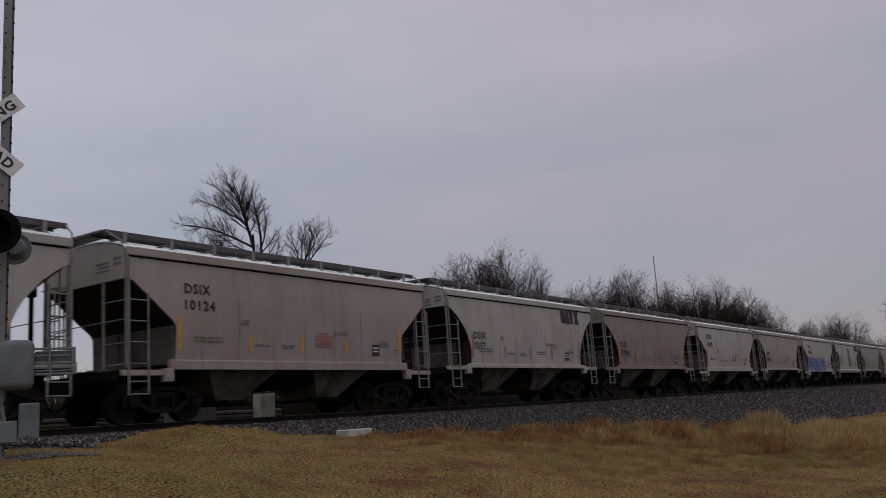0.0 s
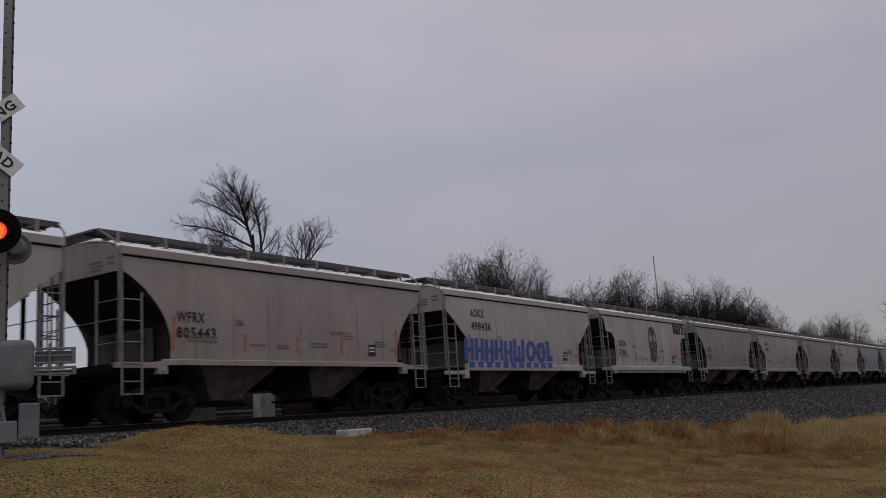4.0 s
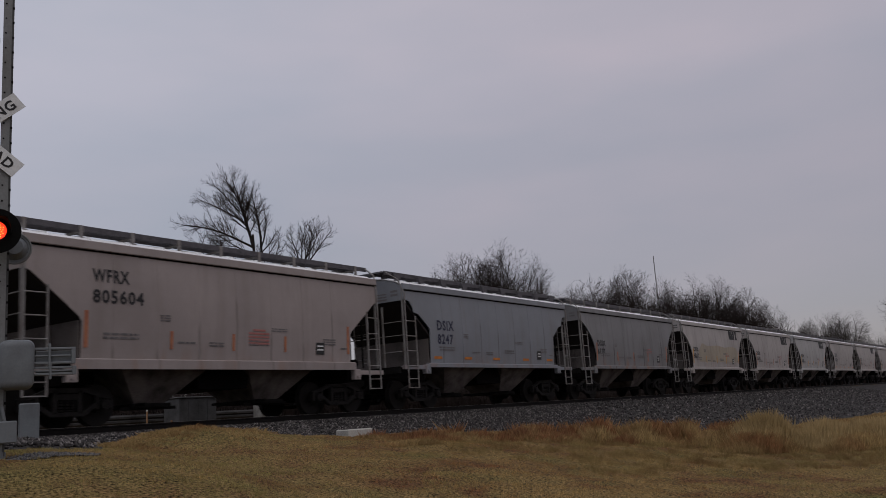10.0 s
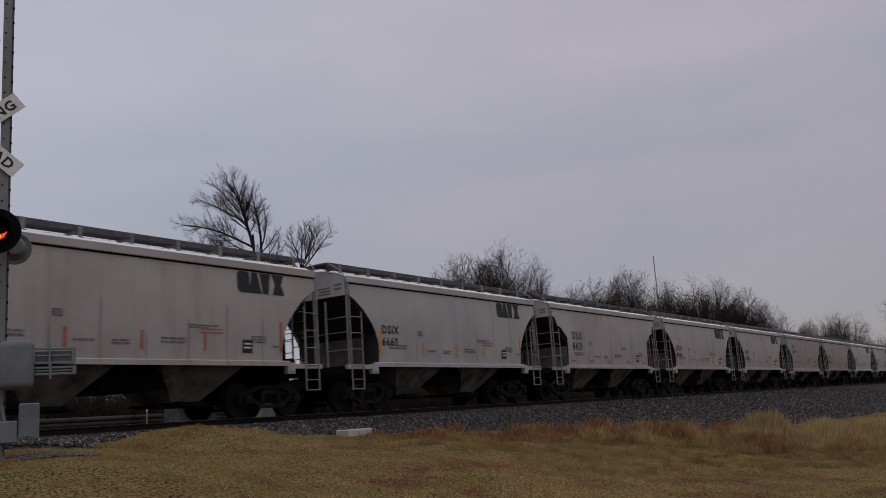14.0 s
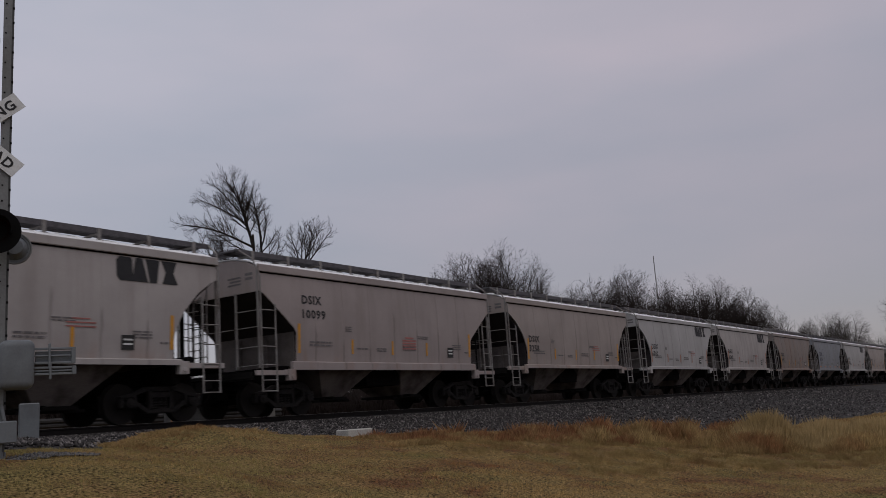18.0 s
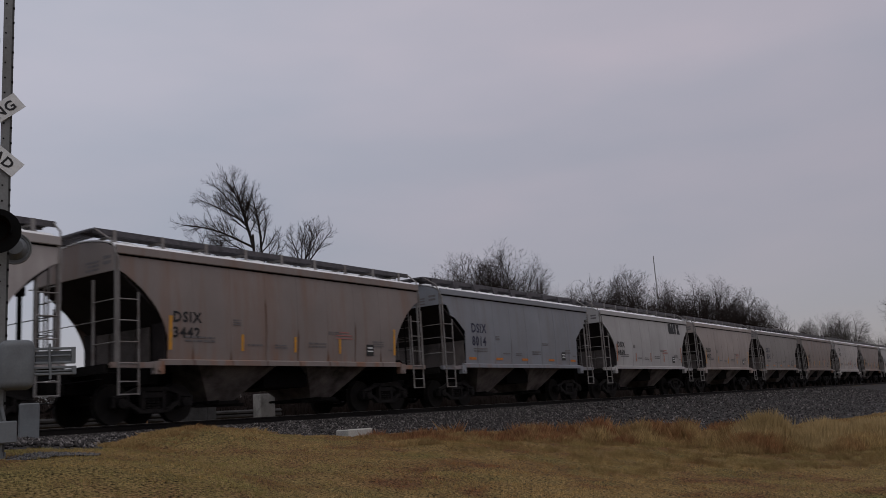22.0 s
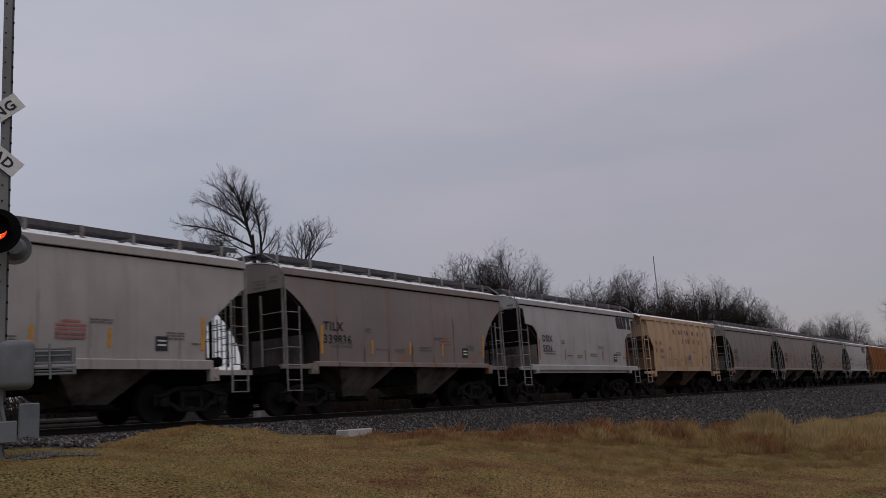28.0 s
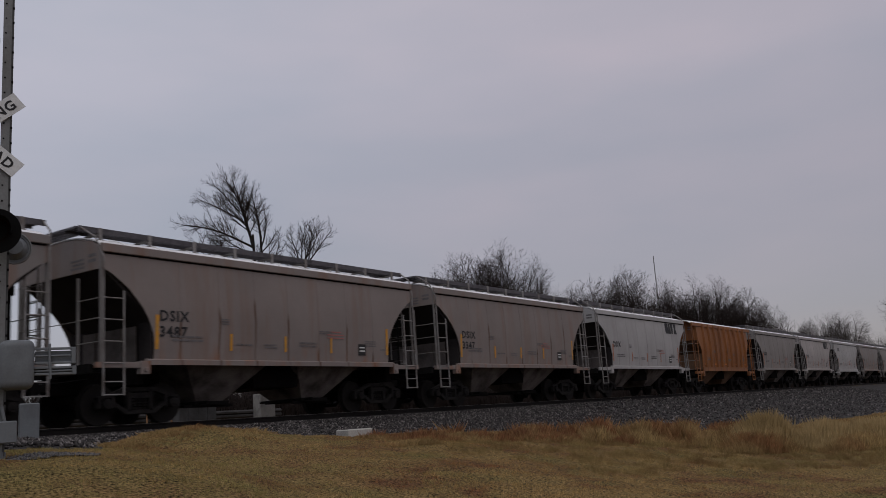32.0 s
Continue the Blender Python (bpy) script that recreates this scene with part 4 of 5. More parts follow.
def emblem_block(i):
    """One heavy plain block of a company emblem: a cut-cornered block, two wedges and a waisted block."""
    k = 0.55
    shape = (((0.06, 0.0), (0.36, 0.0), (0.40, 0.12 * k), (0.40, 0.88 * k), (0.36, k), (0.06, k), (-0.02, 0.84 * k), (-0.02, 0.16 * k)),
             ((-0.04, 0.0), (0.40, 0.0), (0.27, k), (0.09, k)),
             ((0.04, 0.0), (0.24, 0.0), (0.33, k), (-0.05, k)),
             ((-0.02, 0.0), (0.42, 0.0), (0.31, 0.5 * k), (0.42, k), (-0.02, k), (0.09, 0.5 * k)))[i]
    bm = bm_new()
    add_prism(bm, shape, "y", -0.004, 0.0)
    return mesh_of(bm, "emblem_block", M_BLACK)


def placard_mesh():
    bm = bm_new()
    add_box(bm, 0.0, 0.34, -0.005, 0.0, 0.0, 0.33)
    me = mesh_of(bm, "placard", M_PLACARD)
    return me


def placard_bar_mesh():
    bm = bm_new()
    for i in range(2):
        add_box(bm, 0.05, 0.29, -0.009, -0.005, 0.11 + i * 0.10, 0.15 + i * 0.10)
    return mesh_of(bm, "placard_bars", M_WHITE)


MIRROR_X = pose(0, 0, 0, 0, 0, 180)


def hopper_car(kind, colour, mark, number, logo=False, tapes="amber", ribbed=False, lettering=None, lab=""):
    car = new("hopper_car")
    tagged(car, lab, "hopper car", "hopper cars of the train")
    G, body = CarKit.get, PAINTS[colour]
    key = (kind, colour, ribbed)
    side = G(("side",) + key, lambda: side_mesh(kind, body, ribbed))
    for m in (None, MIRROR_X):
        part("side_sheet", side, body, car, at=m)
        part("eave", G(("eave", colour), lambda: eave_mesh(body)), body, car, at=m)
        if not ribbed:
            part("eave_seam", G("seam", eave_shade_mesh), M_UNDER, car, "dark strip painting the shade under the eave", at=m)
        part("side_sill", G(("sill", colour, kind), lambda: flush_sill_mesh(body) if ribbed else deep_sill_mesh(body) if kind == "stepped" else sill_mesh(body, 0.09 if kind == "straight" else 0.0)), body, car, at=m)
        if ribbed:
            continue
        rb = part("running_board", G("board", board_mesh), M_GRATE, car, "grey steel grating walkway", at=m)
        for i in range(9):
            part("bracket", G("gusset", gusset_mesh) if kind == "notched" else G("bracket", bracket_mesh), M_RAILING, rb, at=pose(-5.4 + i * 1.35, 0, 0))
    part("roof", G("roof", roof_mesh), M_ROOF, car, "pale arched steel roof")
    if not ribbed:
        part("hatch_cover", G("hatch", hatch_mesh), M_ROOF, car, "long pale trough hatch cover")
    for s in (-1, 1):
        base = pose(-HALF, 0, 0) if s < 0 else MIRROR_X @ pose(-HALF, 0, 0)
        plate_at = base @ pose(0.70 if kind == "open" else 0.0, 0, 0)
        part("end_plate", G(("plate",) + key, lambda: end_plate_mesh(body, kind)), body, car, at=plate_at)
        part("end_stencil", G("endbars", end_bars_mesh), M_BARS, car, at=plate_at)
        part("slope_sheet", G(("slope", kind, ribbed), lambda: slope_mesh(kind, M_RUSTHOP if ribbed else M_SLOPE)), M_SLOPE, car, "rusty end slope sheet" if ribbed else "end slope sheet coloured black for its shade", at=base)
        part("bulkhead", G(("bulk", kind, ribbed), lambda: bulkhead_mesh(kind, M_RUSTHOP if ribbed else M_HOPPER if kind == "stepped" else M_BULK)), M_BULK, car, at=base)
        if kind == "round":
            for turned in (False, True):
                part("corner_sheet", G(("wing", turned), lambda: across(corner_shade_mesh()) if turned else corner_shade_mesh()), M_SLOPE, car, at=base)
        if s > 0:       # the hand brake and air tank stand on the trailing platform
            part("brake_gear", G("brake", brake_mesh), M_DARK, car, "dark air tank and brake gear", at=base @ pose(0, 1.26, 0))
        part("end_platform", G("plat", platform_mesh), M_DARK, car, at=base)
        part("draft_sill", G("draft", draft_mesh), M_UNDER, car, at=base)
        part("coupler", G("coupler", coupler_mesh), M_DARK, car, "black knuckle coupler", at=base @ pose(0.22, 0, 0))
        part("brake_hose", G("hose", hose_mesh), M_UNDER, car, at=base)
        if not ribbed:
            part("end_walkway", G("cross", cross_board_mesh), M_GRATE, car, at=base)
        part("handrail", G("grab", grab_mesh), M_RAILING, car, at=base)
        for z in (1.12, 1.60, 2.56) if s < 0 else ():
            part("grab_iron", G("grab_iron", grab_iron_mesh), M_RAILING, car, at=base @ pose(0, 0, z))
        part("end_ladder", G("eladder", end_ladder_mesh), M_RAILING, car, at=base @ pose(0, 0.9, 0))
        for y, z0, z1 in ((-1.56, 1.05, 3.62), (-0.72, 1.05, 3.1), (1.56, 1.05, 3.62)):
            ob = part("end_post", G(("post", colour if ribbed else ""), lambda: post_mesh(body if ribbed else M_RAILING)), M_RAILING, car, at=base @ pose(0, y, z0))
            ob.scale = (1, 1, z1 - z0)
    for mx in (1, -1):
        for my in (1, -1):
            lad_mat = body if ribbed else M_RAILING
            lad = G(("ladder", mx * my, colour if ribbed else ""), lambda: ladder_mesh(lad_mat, not ribbed) if mx * my > 0 else flipped(ladder_mesh(lad_mat, not ribbed)))
            esl = G(("esill", colour, mx * my), lambda: end_sill_mesh(body) if mx * my > 0 else flipped(end_sill_mesh(body)))
            m = pose(-HALF, 0, 0) if (mx, my) == (1, 1) else pose(HALF, 0, 0, 0, 0, 180) if (mx, my) == (-1, -1) else None
            if m is None:
                m = pose(HALF, 0, 0) if (mx, my) == (-1, 1) else pose(-HALF, 0, 0, 0, 0, 180)
            part("ladder", lad, M_RAILING, car, at=m)
            part("end_sill", esl, body, car, at=m)
    for x in (-1.9, 1.9):
        hp = part("hopper", G(("hopper", ribbed, kind == "stepped"), lambda: hopper_mesh(M_RUSTHOP if ribbed else M_DARK if kind == "stepped" else M_HOPPER)), M_HOPPER, car, "grimy discharge funnel", at=pose(x, 0, 0))
        part("outlet_gate", G("gate", gate_mesh), M_DARK, hp)
    part("brake_reservoir", G("reservoir", reservoir_mesh), M_DARK, car, at=pose(4.95, 0, 0))
    part("cross_ridge", G("ridge", ridge_mesh), M_UNDER, car, at=pose(0, 0, 0))
    part("brake_valve", G("valve", valve_mesh), M_DARK, car, at=pose(4.95, 0, 0))
    for x in (-4.35, 4.35):
        tr = part("truck", G("bolster", bolster_mesh), M_UNDER, car, "black two-axle truck", at=pose(x, 0, 0))
        for m in (None, MIRROR_X):
            part("side_frame", G("frame", frame_mesh), M_UNDER, tr, at=m)
            tagged(part("spring_group", G("spring", spring_mesh), M_UNDER, tr, at=m), kind="stuff")
            for wx in (-0.89, 0.89):
                part("wheel", G("wheel", wheel_mesh), M_WHEEL, tr, "rusty steel wheel", at=(m or Matrix()) @ pose(wx, 0, 0))
        for wx in (-0.89, 0.89):
            part("axle", G("axle", axle_mesh), M_UNDER, tr, at=pose(wx, 0, 0))

    # markings on the side that is seen
    def on_side(name, me, x, z, label=""):
        def bend():
            out = me.copy()
            for v in out.vertices:
                v.co.y -= bulge(z + v.co.z)
            return out
        shaped = G(("bent", me.name, round(z, 3)), bend)
        return part(name, shaped, None, car, label, at=pose(x, NEAR - 0.009, z))
    tape_mat = {"amber": M_YELLOW, "rust": M_RUSTY}[tapes if tapes in ("amber", "rust") else "amber"]
    if tapes == "dash":
        dash = G("dash", lambda: tape_mesh(0.085, 0.46, M_ORTAPE))
        for x in (-3.95, -2.1, -0.2, 2.0, 3.95):
            on_side("reflector", dash, x, 1.37, "orange reflective strip")
    else:
        long_t = G(("tape", 1, tapes), lambda: tape_mesh(0.80, 0.10, tape_mat))
        short_t = G(("tape", 0, tapes), lambda: tape_mesh(0.42, 0.085, tape_mat))
        for x in (-4.27, 4.27):
            on_side("reflector", long_t, x, 1.45, "upright reflective strip")
        for x in (-2.03, -0.12, 1.70):
            on_side("reflector", short_t, x, 1.46, "upright reflective strip")
    tagged(on_side("stencil", G(("bars", kind), lambda: bars_mesh(kind, M_BARS)), 0, 0.0), "small unreadable dark stencil bars", kind="stuff")
    if kind in ("straight", "round") and not ribbed:
        red = on_side("warning_stencil", G(("redbars", kind), lambda: red_bars_mesh(kind)), 0.75 if kind == "straight" else 1.9, 0.0)
        tagged(red, "faded red stencil bars", kind="stuff")
    pl = on_side("placard", G("placard", placard_mesh), 2.9, 1.42, "small black notice square")
    part("placard_bars", G("placard_bars", placard_bar_mesh), M_WHITE, pl, at=pose(0, -bulge(1.6), 0))
    ink = M_NAVY if kind == "notched" else M_BLACK
    if kind == "straight":
        tx, tz, th, tw, dz = -4.12, 2.90, 0.29, 0.94, 0.46
    elif kind == "notched":
        tx, tz, th, tw, dz = -3.95, 2.34, 0.33, 1.0, 0.46
    elif kind == "stepped":
        tx, tz, th, tw, dz = -3.98, 2.16, 0.27, 0.85, 0.40
    else:
        tx, tz, th, tw, dz = -4.20, 2.12, 0.25, 0.86, 0.37
    if number[:2] == "10" and len(number) == 5:
        th, tw, dz, tz = 0.24, 0.80, 0.40, tz - 0.08
    if mark:
        on_side("reporting_mark", text_mesh(mark, th * 1.38, ink, tw), tx, tz)
    if number:
        on_side("car_number", text_mesh(number, th * 1.38, ink, tw * len(number) / 4.3), tx, tz - dz)
    if logo:
        for i in range(4):
            block = G(("logo", i), lambda: emblem_block(i))
            block.name = "emblem_block_" + "abcd"[i]
            on_side("emblem_block", block, (3.55 if kind == "stepped" else 2.80) + i * 0.41, 2.98, "heavy black emblem block")
    if lettering:
        lettering(car, on_side)
    for ob in car.children:         # the body rides above the trucks
        if ob.name.split(".")[0] in ("end_sill", "end_platform") and kind in ("straight", "open"):
            ob.location.z += 0.03
        elif ob.name.split(".")[0] == "side_sill" and kind in ("straight", "open"):
            ob.location.z += 0.10
        elif ob.name.split(".")[0] not in ("truck", "coupler", "brake_hose", "draft_sill"):
            ob.location.z += 0.20
    return car


def flipped(me):
    """The mirror image of a mesh across its own x = 0."""
    for v in me.vertices:
        v.co.x = -v.co.x
    me.flip_normals()
    return me


def across(me):
    """The mirror image of a mesh across its own y = 0."""
    for v in me.vertices:
        v.co.y = -v.co.y
    me.flip_normals()
    return me


# graffiti and special lettering
def blue_letters(car, on_side):
    r = random.Random(3)
    bm = bm_new()
    x = -4.94
    for i in range(-2, 7):
        w = 0.62 if i < 0 else (0.62, 0.62, 0.62, 0.9, 0.78, 0.78, 0.5)[i]
        h = r.uniform(0.76, 0.86)
        z0 = r.uniform(0.0, 0.1)
        def slab(a, b, c, d):
            add_prism(bm, [(x + a, z0 + c), (x + b, z0 + c), (x + b, z0 + d), (x + a, z0 + d)], "y", -0.004, 0.0)
        if i not in (4, 5):
            slab(0.0, 0.22, 0.0, h)
        if i in (4, 5):         # a thick rounded ring
            ring = [2 * math.pi * q / 14 for q in range(15)]
            for b0, b1 in zip(ring, ring[1:]):
                add_prism(bm, [(x + w / 2 + k * 0.5 * w * math.cos(b), z0 + h / 2 + g * math.sin(b)) for b, k, g in ((b0, 1.0, h / 2), (b1, 1.0, h / 2), (b1, 0.42, h / 2 - 0.2), (b0, 0.42, h / 2 - 0.2))], "y", -0.004, 0.0)
        elif i == 6:
            slab(0.24, w, 0.0, 0.22)
        elif i == 3:
            slab(0.32, 0.50, 0.06, h * 0.7), slab(0.62, 0.84, 0.0, h), slab(0.22, 0.62, 0.0, 0.14)
        else:
            slab(w - 0.22, w - 0.02, 0.0, h), slab(0.24, w - 0.22, h * 0.4, h * 0.58)
        x += w + 0.06
    tagged(on_side("graffiti", mesh_of(bm, "graffiti", M_GRAF_BLUE), 0.3, 1.28, "tall blue painted graffiti letters"), kind="stuff")
    bm = bm_new()
    for i in range(11):
        a = -4.45 + i * 0.58
        add_prism(bm, [(a, 1.10), (a + 0.34, 1.10), (a + 0.36, 1.29), (a - 0.02, 1.29)], "y", NEAR - 0.094, NEAR - 0.0905)
    tagged(part("graffiti_foot", bm, M_GRAF_BLUE, car, "blue paint run over the sill"), kind="stuff")


def dark_figure(car, on_side):
    """A dark painted patch: a rounded head shape over rows of loose strokes."""
    bm = bm_new()
    pts = [(0.52 * math.cos(a), 0.60 + 0.5 * math.sin(a)) for a in [math.pi * i / 12 for i in range(13)]] + [(-0.54, 0.1), (-0.44, -0.2), (0.42, -0.2), (0.52, 0.1)]
    add_prism(bm, pts, "y", -0.003, 0.0)
    r = random.Random(8)
    for i in range(46):
        a, z, h = r.uniform(-0.44, 0.36), r.uniform(-0.78, -0.22), r.uniform(0.08, 0.30)
        add_box(bm, a, a + r.uniform(0.04, 0.10), -0.003, 0.0, z, min(z + h, 0.05))
    fig = tagged(on_side("graffiti", mesh_of(bm, "graffiti", M_GRAF_DARK), 0.35, 2.15, "black spray-painted graffiti shapes"), kind="stuff")
    bm = bm_new()
    for cx in (-0.27, 0.25):
        add_prism(bm, [(cx + 0.17 * math.cos(a), 0.50 + 0.20 * math.sin(a)) for a in [2 * math.pi * i / 12 for i in range(12)]], "y", -0.007, -0.0035)
    for i in range(26):         # thin pale scrawl over the black
        a, z = r.uniform(-0.42, 0.34), r.uniform(-0.42, 0.24)
        wide = r.random() < 0.6
        add_box(bm, a, a + (r.uniform(0.06, 0.16) if wide else 0.02), -0.007, -0.0035, z, z + (0.02 if wide else r.uniform(0.05, 0.12)))
    add_box(bm, -0.44, -0.16, -0.007, -0.0035, 0.76, 0.79)
    add_box(bm, 0.12, 0.42, -0.007, -0.0035, 0.73, 0.76)
    part("graffiti_highlights", bm, M_GRAF_PALE, fig, at=pose(0, -0.047, 0))
    r = random.Random(5)
    bm = bm_new()
    for i in range(26):
        a, z = r.uniform(-0.5, 0.45), r.uniform(-0.35, 0.35)
        add_box(bm, a, a + r.uniform(0.03, 0.22), -0.003, 0.0, z, z + r.uniform(0.02, 0.12))
    tagged(on_side("graffiti", mesh_of(bm, "graffiti", M_GRAF_RED), 3.35, 2.0, "pale red graffiti scrawl"), kind="stuff")


def pale_patch(car, on_side):
    bm = bm_new()
    add_prism(bm, [(-3.3, 0.12), (4.1, 0.12), (4.0, 1.0), (3.2, 1.1), (1.5, 1.02), (0.2, 1.12), (-1.8, 1.05), (-2.6, 1.2), (-3.4, 0.7)], "y", -0.001, 0.0)
    on_side("touch_up_patch", mesh_of(bm, "touch_up_patch", M_PATCH), 0, 1.42, "pale beige touch-up paint")


def block_name(car, on_side):
    """A railroad's name reduced to two rows of letter-sized blocks."""
    bm = bm_new()
    for i in range(12):
        if i != 10:
            add_box(bm, -1.5 + i * 0.43, -1.5 + i * 0.43 + 0.27, -0.003, 0.0, 2.98, 3.22)
    for i in range(7):
        add_box(bm, -0.2 + i * 0.43, -0.2 + i * 0.43 + 0.27, -0.003, 0.0, 2.5, 2.74)
    tagged(on_side("name_blocks", mesh_of(bm, "name_blocks", M_FADED), 0, 0.001, "two rows of faded brown blocks"), kind="stuff")
    bm = bm_new()
    r = random.Random(2)
    for i in range(14):
        a, z = r.uniform(-0.25, 0.2), r.uniform(-0.2, 0.2)
        add_box(bm, a, a + r.uniform(0.05, 0.2), -0.003, 0.0, z, z + r.uniform(0.04, 0.1))
    tagged(on_side("graffiti", mesh_of(bm, "graffiti", M_GRAF_BLUE), 0.75, 1.62, "small blue graffiti tag"), kind="stuff")
    bm = bm_new()
    for z, n in ((2.35, 4), (1.95, 5)):
        for i in range(n):
            add_box(bm, -4.2 + i * 0.22, -4.2 + i * 0.22 + 0.15, -0.003, 0.0, z, z + 0.2)
    tagged(on_side("number_blocks", mesh_of(bm, "number_blocks", M_FADED), 0, 0.001, "dark blocks in two short rows"), kind="stuff")


# one row a car, from the head of the stretch to its tail: shape, paint, mark, number, emblem, tapes
TRAIN = [
    (-3, "round", "light", "DSIX", "", False, "amber"), (-2, "round", "light", "DSIX", "", False, "amber"),
    (-1, "straight", "beige", "DSIX", "10124", False, "amber"), (0, "round", "light", "DSIX", "7057", True, "rust"),
    (1, "round", "brown", "TILX", "339841", False, "amber"), (2, "straight", "light", "DSIX", "1009", False, "rust"),
    (3, "round", "beige", "WFRX", "805443", False, "rust"), (4, "straight", "light", "AOKX", "498436", False, "rust"),
    (5, "stepped", "light", "DSIX", "5744", True, "rust"), (6, "round", "grey", "DSIX", "6196", False, "rust"),
    (7, "straight", "pink", "DSIX", "10000", False, "amber"), (8, "straight", "grey", "DSIX", "1167", False, "rust"),
    (9, "straight", "pink", "WFRX", "805604", False, "rust"), (10, "notched", "blue", "DSIX", "8247", False, "dash"),
    (11, "round", "steel", "DSIX", "6177", False, "rust"), (12, "round", "light", "DSIX", "6867", True, "amber"),
    (13, "round", "light", "DSIX", "5542", True, "rust"), (14, "round", "white", "DSIX", "6660", True, "amber"),
    (15, "notched", "light", "DSIX", "8459", False, "dash"), (16, "round", "light", "DSIX", "6964", True, "rust"),
    (17, "round", "light", "DSIX", "6384", True, "amber"), (18, "straight", "pink", "DSIX", "10099", False, "amber"),
    (19, "round", "beige", "DSIX", "3258", False, "amber"), (20, "round", "white", "DSIX", "6762", True, "rust"),
    (21, "round", "light", "DSIX", "6265", True, "rust"), (22, "round", "brown", "DSIX", "3442", False, "amber"),
    (23, "notched", "blue", "DSIX", "8014", False, "dash"), (24, "round", "white", "DSIX", "6868", True, "rust"),
    (25, "round", "beige", "DSIX", "4012", False, "amber"), (26, "notched", "grey", "DSIX", "8391", False, "dash"),
    (27, "round", "brown", "DSIX", "3447", False, "amber"), (28, "straight", "light", "DSIX", "4582", False, "amber"),
    (29, "round", "brown", "TILX", "339836", False, "amber"), (30, "stepped", "white", "DSIX", "5826", True, "rust"),
    (31, "open", "tan", "", "", False, "amber"), (32, "round", "slate", "DSIX", "3519", False, "rust"),
    (33, "round", "brown", "DSIX", "3487", False, "amber"), (34, "round", "brown", "DSIX", "3347", False, "amber"),
    (35, "round", "white", "DSIX", "", True, "rust"), (36, "open", "orange", "", "", False, "dash"),
    (37, "round", "grey", "DSIX", "", False, "rust"), (38, "round", "light", "DSIX", "", True, "rust"),
    (39, "straight", "white", "DSIX", "", False, "rust"), (40, "round", "slate", "DSIX", "", False, "rust"),
    (41, "round", "grey", "DSIX", "", False, "rust"), (42, "round", "light", "DSIX", "", False, "rust"),
    (43, "straight", "beige", "DSIX", "", False, "rust"), (44, "round", "grey", "DSIX", "", False, "rust"),
    (45, "round", "light", "DSIX", "", False, "rust"),
]
EXTRA = {4: blue_letters, 5: dark_figure, 12: pale_patch, 31: block_name}
COLOUR_WORDS = {"light": "light grey", "white": "clean white", "grey": "streaked grey", "beige": "dusty beige-grey", "brown": "brown-dusted grey",
                "pink": "pinkish grey", "blue": "blue-grey", "slate": "dark rust-streaked grey", "steel": "dark-streaked steel grey", "tan": "ribbed tan", "orange": "ribbed orange"}
TRAIN_CARS = []
make_words({w for row in TRAIN for w in (row[3], row[4]) if w} | {"CROSSING", "RAILROAD"})
for k, kind, colour, mark, number, logo, tapes in TRAIN:
    lab = COLOUR_WORDS[colour] + " covered two-bay hopper car on the track"
    if k in EXTRA:
        lab += {4: ", tall blue graffiti", 5: ", black graffiti", 12: ", beige touch-up patch", 31: ", faded brown blocks"}[k]
    car = hopper_car(kind, colour, mark, number, logo, tapes, ribbed=colour in ("tan", "orange"), lettering=EXTRA.get(k), lab=lab)
    TRAIN_CARS.append((k, car))


def train_run(t):
    """How far the train has come, in metres."""
    return 4.0013 * (3.17375 * t + 0.0093916 * t * t - 0.000068072 * t ** 3)

# ---------------------------------------------------------------- crossing signal
MAST = Vector((6.07, 10.885, -0.52))
FACE = math.degrees(math.atan2(-MAST.y, -MAST.x)) + 90     # turn that points local -Y at the camera


